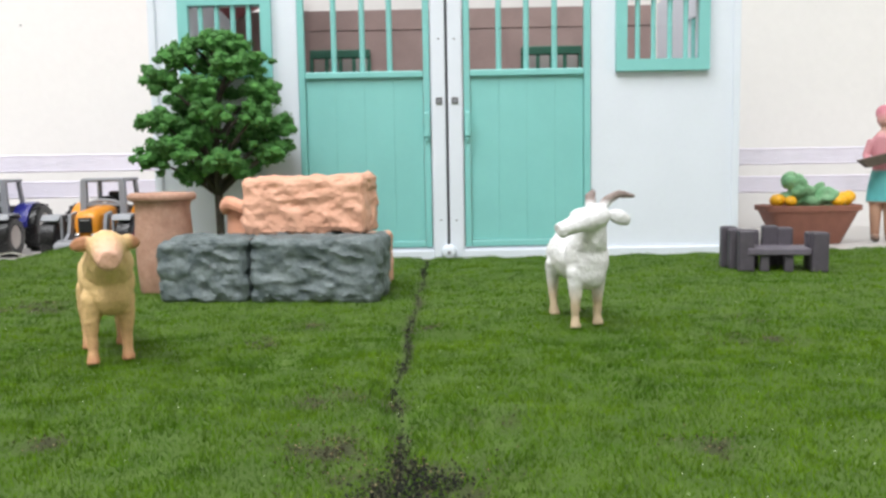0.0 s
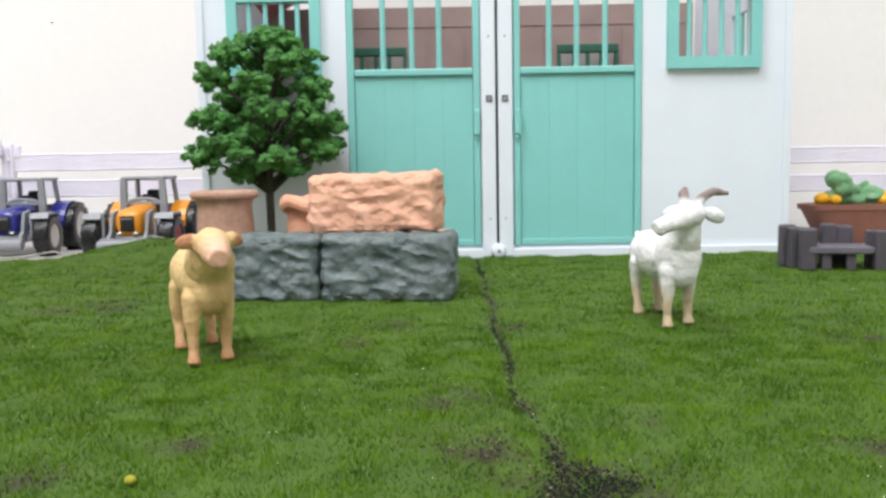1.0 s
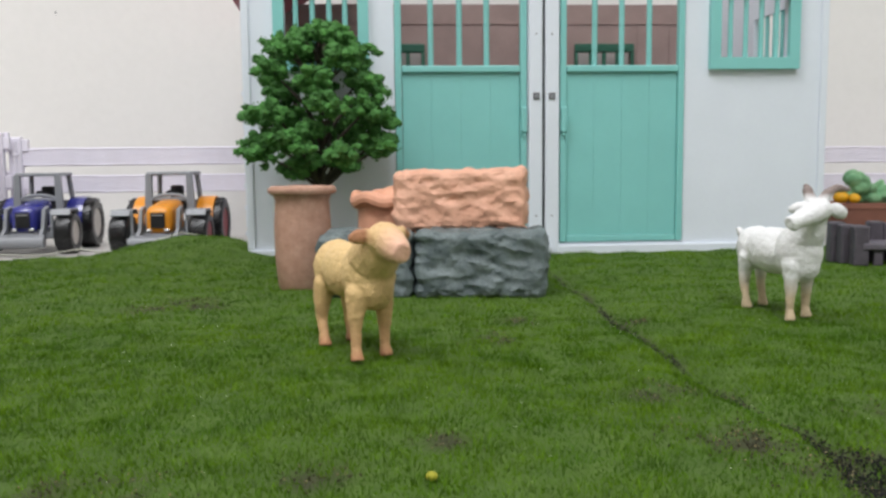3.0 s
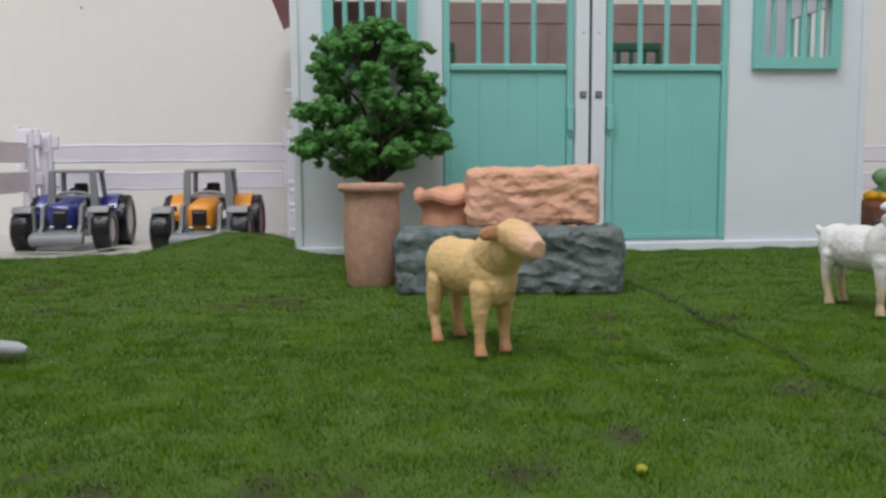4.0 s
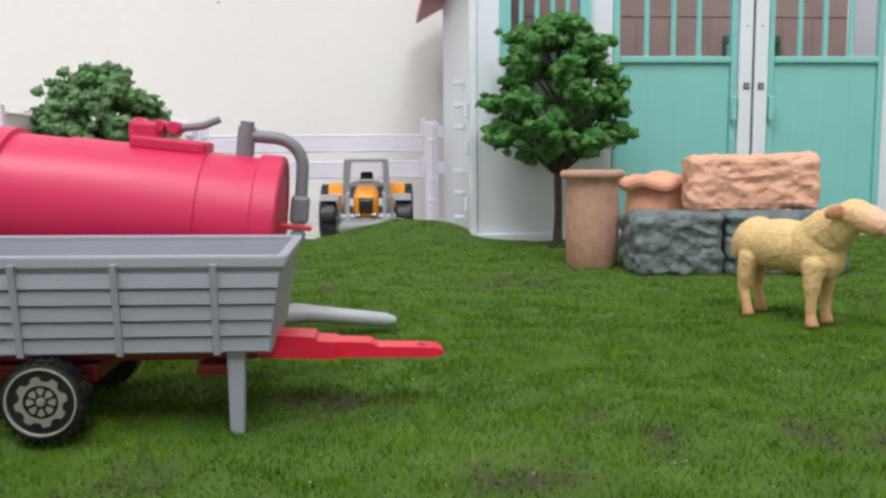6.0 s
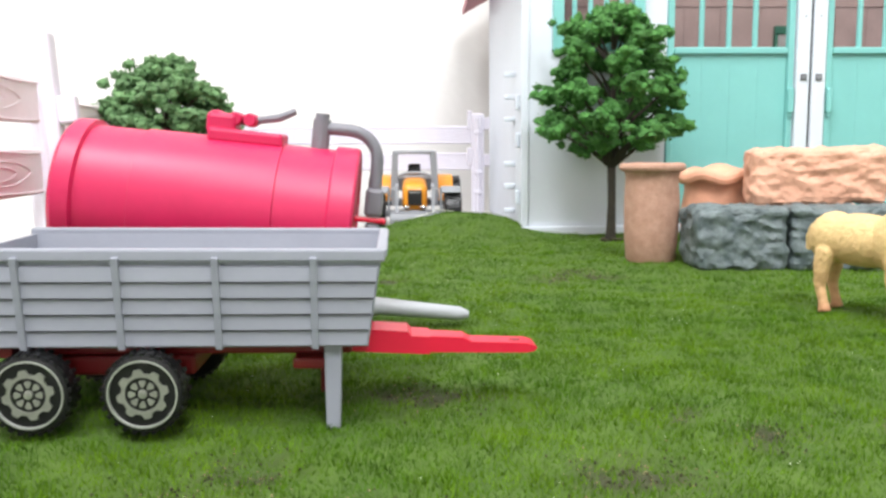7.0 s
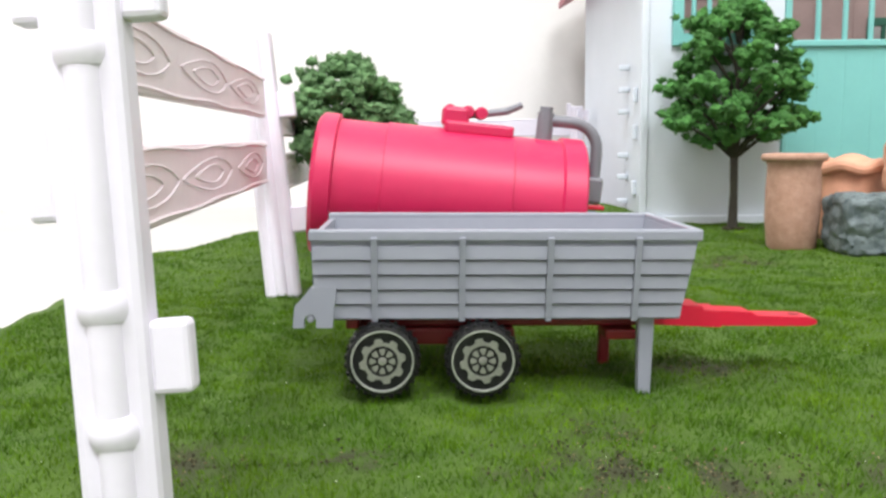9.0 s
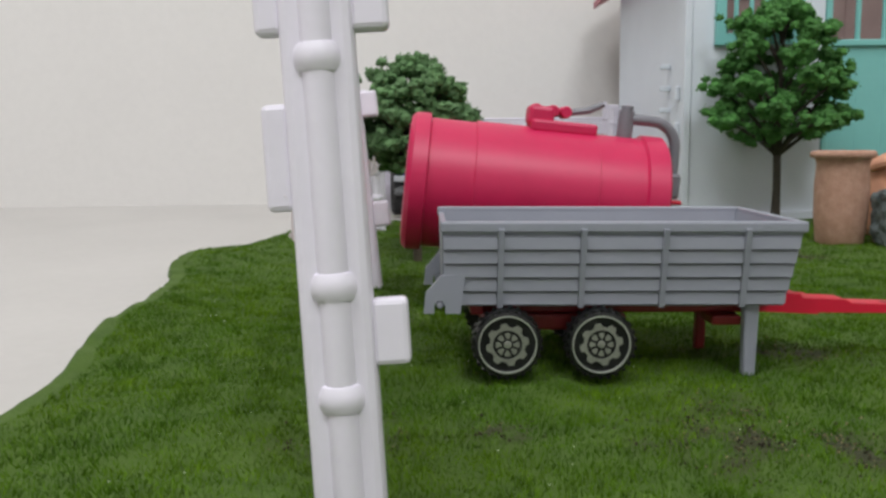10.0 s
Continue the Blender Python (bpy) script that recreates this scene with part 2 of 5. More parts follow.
def lathe(bm, profile, m=None, seg=32, caps=True):
    """A turned shape about z: profile of (radius, z)."""
    rings = []
    for r, z in profile:
        rings.append([bm.verts.new((r * math.cos(2 * math.pi * i / seg), r * math.sin(2 * math.pi * i / seg), z)) for i in range(seg)])
    for a, b in zip(rings, rings[1:]):
        for i in range(seg):
            j = (i + 1) % seg
            bm.faces.new((a[i], a[j], b[j], b[i]))
    if caps:
        bm.faces.new(rings[0][::-1])
        bm.faces.new(rings[-1])
    if m is not None:
        bmesh.ops.transform(bm, matrix=m, verts=[v for ring in rings for v in ring])
    return bm


def tube(bm, points, radii, seg=10):
    """A tapered tube along points."""
    pts = [Vector(p) for p in points]
    if not isinstance(radii, (list, tuple)):
        radii = [radii] * len(pts)
    rings, q, last = [], None, None
    for i, (p, r) in enumerate(zip(pts, radii)):
        way = (pts[min(i + 1, len(pts) - 1)] - pts[max(i - 1, 0)]).normalized()
        q = way.to_track_quat("Z", "Y") if q is None else last.rotation_difference(way) @ q
        last = way
        rings.append([bm.verts.new(p + q @ Vector((r * math.cos(2 * math.pi * k / seg), r * math.sin(2 * math.pi * k / seg), 0))) for k in range(seg)])
    for a, b in zip(rings, rings[1:]):
        for i in range(seg):
            j = (i + 1) % seg
            bm.faces.new((a[i], a[j], b[j], b[i]))
    bm.faces.new(rings[0][::-1])
    bm.faces.new(rings[-1])
    return bm


def blob(bm, c, r, rot=(0, 0, 0), sub=3):
    """An ellipsoid."""
    rr = r if isinstance(r, (list, tuple)) else (r, r, r)
    m = pose(*c, *rot) @ Matrix.Diagonal((*rr, 1))
    bmesh.ops.create_icosphere(bm, subdivisions=sub, radius=1.0, matrix=m)
    return bm


def fused(name, bm, mat, voxel, smooth=4):
    """One closed skin round all the overlapping forms."""
    ob = mesh_object(name, bm, mat)
    rm = ob.modifiers.new("skin", "REMESH")
    rm.mode, rm.voxel_size, rm.use_smooth_shade = "VOXEL", voxel, True
    sm = ob.modifiers.new("soften", "SMOOTH")
    sm.factor, sm.iterations = 0.5, smooth
    return ob


def prism(bm, outline, y0, y1, m=None):
    """An outline of (x, z) drawn out from y0 to y1."""
    a = [bm.verts.new((x, y0, z)) for x, z in outline]
    b = [bm.verts.new((x, y1, z)) for x, z in outline]
    bm.faces.new(a)
    bm.faces.new(b[::-1])
    for i in range(len(a)):
        j = (i + 1) % len(a)
        bm.faces.new((a[j], a[i], b[i], b[j]))
    bmesh.ops.recalc_face_normals(bm, faces=bm.faces[:])
    if m is not None:
        bmesh.ops.transform(bm, matrix=m, verts=a + b)
    return bm


# ---- the room ----
BACK = 0.828
WEST = -1.6
FLOOR_Z = -0.003
tagged(mesh_object("floor", boxed(WEST, 1.8, -2.2, BACK, FLOOR_Z - 0.1, FLOOR_Z), FLOOR), "pale beige smooth floor", "floor", kind="structure")
tagged(mesh_object("wall_north", boxed(WEST, 1.8, BACK, BACK + 0.1, FLOOR_Z - 0.1, 2.5), WALL), "cream painted plain wall", "wall", kind="structure")
tagged(mesh_object("wall_west", boxed(WEST - 0.1, WEST, -2.2, BACK + 0.1, FLOOR_Z - 0.1, 2.5), WALL), "cream painted plain wall", "wall", kind="structure")
tagged(mesh_object("wall_east", boxed(1.8, 1.9, -2.2, BACK + 0.1, FLOOR_Z - 0.1, 2.5), WALL), "cream painted plain wall", "wall", kind="structure")
tagged(mesh_object("wall_south", boxed(WEST - 0.1, 1.9, -2.3, -2.2, FLOOR_Z - 0.1, 2.5), WALL), "cream painted plain wall", "wall", kind="structure")
tagged(mesh_object("ceiling", boxed(WEST - 0.1, 1.9, -2.3, BACK + 0.1, 2.5, 2.6), CEIL), "white plain ceiling", "ceiling", kind="structure")


mark = lathe(bmesh.new(), [(0.0009, 0), (0.0007, 0.0004)], pose(-0.4004, BACK, 0.2027, 90), 10)
tagged(mesh_object("nail_head", mark, DARK), "tiny dark nail head in the cream wall", "nail")


# ---- the grass mat ----
def mound(x, y):
    z = 0.0125 * math.exp(-(((x + 0.243) / 0.045) ** 2) - ((y - 0.605) / 0.05) ** 2)
    z += 0.0045 * math.exp(-(((x + 0.212) / 0.022) ** 2) - ((y - 0.600) / 0.04) ** 2)
    z += 0.0012 * noise.noise((x * 14, y * 14, 0.3)) + 0.0014 * noise.noise((x * 48, y * 48, 4.0)) + 0.0007 * noise.noise((x * 130, y * 130, 8.0))
    z -= 0.0022 * math.exp(-(((x - seam(y)) / 0.0035) ** 2)) * (0.1 < y < 0.58)
    z += 0.002 * math.exp(-(((x + 0.484) / 0.02) ** 2) - ((y - 0.31) / 0.09) ** 2)
    return z


def seam(y):
    return -0.0114 + 0.0050 * max(0.0, (0.25 - y) / 0.1) + 0.0008 * math.sin(y * 16) + 0.0010 * math.sin(y * 70)


EDGE_Y = (-0.25, 0.18, 0.24, 0.30, 0.385, 0.45, 0.468, 0.49, 0.573, 0.64)
EDGE_X = (-0.455, -0.481, -0.484, -0.489, -0.501, -0.515, -0.508, -0.486, -0.462, -0.452)


def left_edge(y):
    return float(np.interp(y, EDGE_Y, EDGE_X)) + 0.003 * math.sin(y * 43) + 0.003 * noise.noise((y * 40, 0, 0))


def back_edge(x):
    return 0.597 + 0.004 * math.sin(x * 30) + 0.004 * noise.noise((x * 40, 3, 0)) + 0.03 * math.exp(-(((x + 0.243) / 0.05) ** 2))


def on_mat(x, y):
    return x > left_edge(y) and y < back_edge(x)


PATCHES = [(-0.027, 0.231, 0.009), (-0.0235, 0.19, 0.011), (-0.004, 0.166, 0.014), (0.0125, 0.208, 0.005), (-0.091, 0.195, 0.005), (-0.066, 0.306, 0.007), (0.113, 0.3, 0.009), (-0.004, 0.334, 0.006), (0.125, 0.34, 0.007), (-0.161, 0.172, 0.011), (-0.394, 0.1445, 0.01), (-0.32, 0.1365, 0.011), (-0.292, 0.1315, 0.01), (-0.262, 0.13, 0.008), (-0.216, 0.184, 0.006), (-0.202, 0.168, 0.006), (-0.236, 0.151, 0.009), (-0.31, 0.16, 0.007), (-0.364, 0.145, 0.006), (-0.208, 0.387, 0.008), (-0.186, 0.392, 0.007), (-0.286, 0.39, 0.007), (-0.193, 0.41, 0.008), (-0.313, 0.462, 0.008), (-0.275, 0.203, 0.01), (-0.12, 0.176, 0.006), (0.06, 0.187, 0.007), (-0.05, 0.34, 0.006)]


def bare(x, y):
    b = 0.0
    for px, py, pr in PATCHES:
        if abs(x - px) < 3 * pr and abs(y - py) < 3 * pr:
            b = max(b, 1.35 * math.exp(-(((x - px) / (1.25 * pr)) ** 2) - ((y - py) / (1.1 * pr)) ** 2) * (0.62 + 1.5 * noise.noise((x * 120, y * 95, 3)) + 0.9 * noise.noise((x * 330, y * 300, 7))))
    w = 0.0010 + 0.0020 * max(0.0, 0.25 + noise.noise((y * 45, 1, 1))) * (1.5 if y < 0.24 else 0.8)
    b = max(b, 1.2 * math.exp(-(((x - seam(y)) / w) ** 2)) * (1.0 if 0.12 < y < 0.5 else 0.3))
    return b


NX, NY = 330, 250
verts, worn = [], []
for j in range(NY + 1):
    for i in range(NX + 1):
        v = j / NY
        y = -0.25 + v * 0.85
        x = left_edge(y) + (i / NX) ** 1.25 * (0.75 - left_edge(y))
        y = -0.25 + v * (back_edge(x) + 0.25)
        z = mound(x, y)
        if i == 0 or j == NY:
            z = FLOOR_Z + 0.0002 + (0.6 * max(0, z) if j == NY else 0)
        verts.append((x, y, z))
        worn.append(min(1.0, bare(x, y)))
faces = [(j * (NX + 1) + i, j * (NX + 1) + i + 1, (j + 1) * (NX + 1) + i + 1, (j + 1) * (NX + 1) + i) for j in range(NY) for i in range(NX)]
me = bpy.data.meshes.new("ground")
me.from_pydata(verts, [], faces)
me.polygons.foreach_set("use_smooth", [True] * len(me.polygons))
me.attributes.new("worn", "FLOAT", "POINT").data.foreach_set("value", worn)
me.materials.append(MAT)
ground = tagged(new("ground", me), "green artificial grass mat with a wavy edge", "grass mat", kind="structure")


def grass(count, x0, x1, y0, y1, h0, h1, width, seed, name, feather):
    rng = np.random.default_rng(seed)
    xs, ys = rng.uniform(x0, x1, count), rng.uniform(y0, y1, count)
    keep, zs, bs = [], [], []
    for k in range(count):
        x, y = xs[k], ys[k]
        if not on_mat(x, y) or rng.random() > feather(y):
            continue
        if rng.random() < bare(x, y) * (0.75 + 0.5 * noise.noise((x * 500, y * 500, 0))):
            continue
        keep.append(k)
        zs.append(mound(x, y) if abs(x - left_edge(y)) > 0.006 else FLOOR_Z)
    keep = np.array(keep)
    n = len(keep)
    x, y, z = xs[keep], ys[keep], np.array(zs)
    tufts = np.array([0.85 + 0.75 * noise.noise((p * 90, q * 90, 6.0)) for p, q in zip(x, y)])
    a, h = rng.uniform(0, 2 * np.pi, n), rng.uniform(h0, h1, n) * np.clip(tufts, 0.4, 1.5)
    lean = rng.normal(0, 0.45, (n, 2)) * h[:, None]
    dx, dy = np.cos(a) * width, np.sin(a) * width
    co = np.empty((n, 3, 3), np.float32)
    co[:, 0] = np.stack([x - dx, y - dy, z - 0.0003], 1)
    co[:, 1] = np.stack([x + dx, y + dy, z - 0.0003], 1)
    co[:, 2] = np.stack([x + lean[:, 0], y + lean[:, 1], z + h], 1)
    me = bpy.data.meshes.new(name)
    me.vertices.add(3 * n)
    me.vertices.foreach_set("co", co.ravel())
    me.loops.add(3 * n)
    me.loops.foreach_set("vertex_index", np.arange(3 * n, dtype=np.int32))
    me.polygons.add(n)
    me.polygons.foreach_set("loop_start", np.arange(0, 3 * n, 3, dtype=np.int32))
    me.update()
    me.validate()
    me.materials.append(GRASS)
    return tagged(new(name, me), "short green flocked toy grass blades", "grass", kind="stuff")


grass(490000, -0.53, 0.18, 0.06, 0.38, 0.0009, 0.0021, 0.00016, 1, "grass", lambda y: (0.38 - y) / 0.10)
grass(205000, -0.53, 0.38, 0.28, 0.66, 0.0009, 0.0020, 0.00024, 2, "grass", lambda y: (y - 0.28) / 0.10)

def scatter(regions, seed, chance, size, mat, name, label, category, lift):
    """Loose crumbs on the mat where chance(x, y) lets them lie."""
    rng = random.Random(seed)
    vs, fs = [], []
    for x0, x1, y0, y1 in [r[1:] for r in regions for _ in range(r[0])]:
        x, y = rng.uniform(x0, x1), rng.uniform(y0, y1)
        if not on_mat(x, y) or rng.random() > chance(x, y):
            continue
        c = Vector((x, y, mound(x, y) + lift * rng.random()))
        turn = Euler((rng.uniform(0, 6), rng.uniform(0, 6), rng.uniform(0, 6))).to_matrix()
        r = size * rng.uniform(0.5, 1.4)
        i = len(vs)
        for q in ((1, 0, 0), (0, 1.3, 0), (-1, 0, 0), (0, -0.8, 0), (0, 0, 0.8), (0, 0, -0.7)):
            vs.append(c + turn @ Vector(q) * r)
        for q in ((0, 1, 4), (1, 2, 4), (2, 3, 4), (3, 0, 4), (1, 0, 5), (2, 1, 5), (3, 2, 5), (0, 3, 5)):
            fs.append(tuple(i + k for k in q))
    me = bpy.data.meshes.new(name)
    me.from_pydata(vs, [], fs)
    me.materials.append(mat)
    return tagged(new(name, me), label, category, kind="stuff")


def soil_chance(x, y):
    return bare(x, y) * (0.35 + 0.9 * max(0.0, noise.noise((x * 160, y * 160, 2))))


scatter([(int(1.1e7 * pr * pr), px - 2 * pr, px + 2 * pr, py - 2 * pr, py + 2 * pr) for px, py, pr in PATCHES], 30, soil_chance, 0.00030, SOIL, "soil", "dark brown soil crumbs in worn grass patches", "soil", 0.0011)
scatter([(int(4e6 * pr * pr), px - 2 * pr, px + 2 * pr, py - 2 * pr, py + 2 * pr) for px, py, pr in PATCHES], 31, soil_chance, 0.00025, STRAW, "straw", "pale brown straw bits in worn grass patches", "straw", 0.0016)
scatter([(64000, -0.03, 0.02, 0.10, 0.57)], 77, lambda x, y: 0.8 * math.exp(-(((x - seam(y)) / (0.0006 + 0.0017 * max(0.0, 0.25 + noise.noise((y * 45, 1, 1))) + 0.010 * max(0.0, 0.19 - y) / 0.05)) ** 2)) * (0.9 if y < 0.36 or y > 0.49 else 0.25), 0.00032, SEAM, "seam_debris", "black crumbs along the seam between grass mats", "debris", 0.0012)
scatter([(11000, -0.02, 0.022, 0.14, 0.19)], 79, lambda x, y: math.exp(-(((x + 0.0020) / 0.0065) ** 2) - ((y - 0.164) / 0.0075) ** 2) * (0.6 + noise.noise((x * 140, y * 140, 5))), 0.00031, SEAM, "seam_debris", "heap of black crumbs by the grass seam", "debris", 0.0016)
# pale specks painted in for the glints of light on grass blades
scatter([(1500, -0.5, 0.3, 0.08, 0.5)], 78, lambda x, y: 0.5 + noise.noise((x * 30, y * 30, 9)), 0.00019, GLINT, "lint", "tiny pale specks painted as glints on the grass blades", "lint", 0.0022)

# ---- the barn ----
FRONT = 0.583
barn = thing("toy_barn", "white plastic toy stable with aqua double doors and pink roof", "toy barn", pose(0, 0, 0))


def wall_with_holes(x0, x1, z0, z1, y0, y1, holes):
    """A wall in x and z with through openings (hx0, hx1, hz0, hz1) in columns that don't overlap."""
    b = bmesh.new()
    cur = x0
    for hx0, hx1, hz0, hz1 in sorted(holes):
        box(b, cur, hx0, y0, y1, z0, z1)
        if hz0 > z0:
            box(b, hx0, hx1, y0, y1, z0, hz0)
        box(b, hx0, hx1, y0, y1, hz1, z1)
        cur = hx1
    box(b, cur, x1, y0, y1, z0, z1)
    bmesh.ops.remove_doubles(b, verts=b.verts[:], dist=0.00001)
    return b


BL, BR, BT = -0.194, 0.2005, 0.205
REAR = 0.790
HOLES = [(-0.1670, -0.1190, 0.1315, 0.1715), (-0.0955, -0.0065, 0.0072, 0.19), (0.0152, 0.1015, 0.0072, 0.19), (0.1250, 0.1728, 0.1315, 0.1715)]
part("front_wall", wall_with_holes(BL, BR, 0.0, BT, FRONT, FRONT + 0.005, HOLES), BARN, barn)
part("side_wall", boxed(BL, BL + 0.004, FRONT + 0.005, REAR, 0.0, BT), BARN, barn)
sw = boxed(BR - 0.004, BR, FRONT + 0.005, REAR, 0.0, 0.128)
box(sw, BR - 0.004, BR, FRONT + 0.005, REAR, 0.174, BT)
box(sw, BR - 0.004, BR, FRONT + 0.005, 0.612, 0.128, 0.174)
box(sw, BR - 0.004, BR, 0.690, REAR, 0.128, 0.174)
side = part("side_wall", sw, BARN, barn)
for k in range(6):
    part("bar", lathe(bmesh.new(), [(0.0017, 0.128), (0.0017, 0.174)], pose(BR - 0.002, 0.619 + 0.0128 * k, 0), 10), AQUA, side, smooth=True)
RW = 0.796
REAR_WINDOWS = ((-0.1170, -0.0675), (0.0762, 0.1255))
part("rear_wall", wall_with_holes(BL + 0.004, BR - 0.004, 0.0, BT, RW, RW + 0.004, [(a, b, 0.122, 0.162) for a, b in REAR_WINDOWS]), BRICK_IN, barn, "brown panelled inner rear wall")
for z in (0.1180, 0.1872):
    part("seam_strip", boxed(BL + 0.004, BR - 0.004, RW - 0.0009, RW - 0.0001, z, z + 0.0009), BRICK_IN, barn)
for x in (-0.155, -0.122, -0.045, -0.012, 0.022, 0.060, 0.132, 0.162):
    part("seam_strip", boxed(x, x + 0.0008, RW - 0.0007, RW - 0.0001, 0.119, 0.187), BRICK_IN, barn)
for x0, x1 in REAR_WINDOWS:
    w = part("rear_window", boxed(x0 - 0.003, x1 + 0.003, RW - 0.004, RW - 0.0002, 0.162, 0.1695, 0.0008), GREEN_FRAME, barn, "dark green rear window frame")
    for a in (x0 - 0.003, x1):
        part("frame_post", boxed(a, a + 0.003, RW - 0.004, RW - 0.0002, 0.122, 0.1618), GREEN_FRAME, w)
    for k in range(1, 4):
        a = x0 + (x1 - x0) * k / 4
        part("bar", boxed(a - 0.0017, a + 0.0017, RW - 0.003, RW - 0.0005, 0.122, 0.1618), GREEN_FRAME, w)
part("barn_floor", boxed(BL + 0.004, BR - 0.004, FRONT + 0.005, RW, -0.002, 0.002), BRICK_IN, barn)
# roof: ridge along the depth
# slope cut short and the other one omitted, so that light reaches the inside
roof = bmesh.new()
prism(roof, [(-0.2175, 0.180), (-0.120, 0.236), (-0.120, 0.2425), (-0.2175, 0.186)], FRONT - 0.010, REAR + 0.010)
for v in roof.verts:
    v.co.z += 0.016 * (REAR + 0.010 - v.co.y) / 0.2
part("roof", roof, ROOF, barn, "pink-red plastic roof slope, cut short, the other left out to light the inside")
gable = bmesh.new()
prism(gable, [(BL, BT), (BR, BT), (BR, 0.2015), (0.0035, 0.312), (BL, 0.2015)], FRONT, FRONT + 0.004)
part("gable", gable, BARN, barn)
# plinth and corner trims
part("plinth", boxed(BL - 0.002, BR + 0.002, FRONT - 0.003, FRONT - 0.0002, -0.001, 0.0055, 0.0008), BARN, barn)
for x in (BL - 0.001, BR - 0.004):
    part("corner_trim", boxed(x, x + 0.005, FRONT - 0.0015, FRONT - 0.0002, 0.0057, BT, 0.0005), BARN, barn)
# clips along the side wall
for z in (0.012, 0.03, 0.046, 0.078, 0.094, 0.11):
    part("side_clip", boxed(BL - 0.0080, BL - 0.0002, 0.6185, 0.6245, z, z + 0.0036, 0.0008), BARN, barn)
for z in (0.020, 0.060, 0.086):
    part("side_clip", boxed(BL - 0.0035, BL - 0.0002, 0.594, 0.600, z, z + 0.010, 0.0006), BARN, barn)


def door(x0, x1, handle_x, bars):
    """A stable door: boards below, a rail, bars above, in a frame."""
    y0, y1 = FRONT + 0.0006, FRONT + 0.0036
    z0, z1 = 0.0074, 0.1895
    d = part("door", boxed(x0 + 0.0004, x0 + 0.0048, y0 - 0.0022, y1, z0, z1, 0.0006), AQUA, barn, "aqua stable door with bars above and boards below")
    part("stile", boxed(x1 - 0.0048, x1 - 0.0004, y0 - 0.0022, y1, z0, z1, 0.0006), AQUA, d)
    part("rail", boxed(x0 + 0.005, x1 - 0.005, y0 - 0.0026, y1, 0.1221, 0.1267, 0.0008), AQUA, d)
    part("rail", boxed(x0 + 0.005, x1 - 0.005, y0 - 0.0018, y1, z0, z0 + 0.0045, 0.0007), AQUA, d)
    n = 4
    w = (x1 - x0 - 0.0102) / n
    for k in range(n):
        a = x0 + 0.0051 + k * w
        part("board", boxed(a + 0.00002, a + w - 0.00002, y0, y1, z0 + 0.0047, 0.1219, 0.00012, seg=1), AQUA, d)
    for a in bars:
        part("bar", lathe(bmesh.new(), [(0.0019, 0.1269), (0.0019, z1)], pose(a, y0 + 0.0012, 0), 10), AQUA, d, smooth=True)
    h = part("handle", boxed(handle_x - 0.0021, handle_x + 0.0021, y0 - 0.0052, y0 - 0.0024, 0.082, 0.099, 0.0009), AQUA, d)
    part("handle_knob", lathe(bmesh.new(), [(0.0009, 0), (0.0011, 0.001), (0.0009, 0.002)], pose(handle_x, y0 - 0.004, 0.0795), 10), AQUA, h)


door(-0.0955, -0.0065, -0.0092, (-0.0711, -0.0520, -0.0337))
door(0.0152, 0.1015, 0.0180, (0.0397, 0.0582, 0.0772))
# centre posts with the dark gap between
for x0, x1 in ((-0.0060, 0.0034), (0.0052, 0.0148)):
    p = part("centre_post", boxed(x0, x1, FRONT - 0.0035, FRONT - 0.0002, 0.0, 0.2, 0.0009), BARN, barn)
    c = -0.0009 if x0 < 0 else 0.0097
    q = part("latch_plate", boxed(c - 0.0021, c + 0.0021, FRONT - 0.0041, FRONT - 0.0036, 0.1040, 0.1084), METAL_BUTTON, p, "dark grey square latch plate")
    part("latch_inset", boxed(c - 0.0012, c + 0.0012, FRONT - 0.0043, FRONT - 0.0042, 0.1049, 0.1075), TRACTOR_GREY, q)
    for z in (0.147, 0.026):
        part("screw", lathe(bmesh.new(), [(0.0006, 0), (0.0004, 0.0004)], pose(c, FRONT - 0.0035, z, 90), 8), METAL_BUTTON, p)
# the gap's shade is painted as a dark strip before the wall
part("gap", boxed(0.0036, 0.0050, FRONT - 0.0015, FRONT - 0.0002, 0.006, 0.2), DARK, barn, "dark strip coloured as the shade in the gap between the posts")
knob = part("door_knob", lathe(bmesh.new(), [(0.0045, 0), (0.0052, 0.002), (0.004, 0.006), (0.0015, 0.007)], pose(0.0043, FRONT - 0.0035, 0.0045, 90), 16), BARN, barn, smooth=True)
part("knob_hole", lathe(bmesh.new(), [(0.0016, 0), (0.0012, 0.0005)], pose(0.0043, FRONT - 0.0102, 0.0045, 90), 12), TRACTOR_GREY, knob)


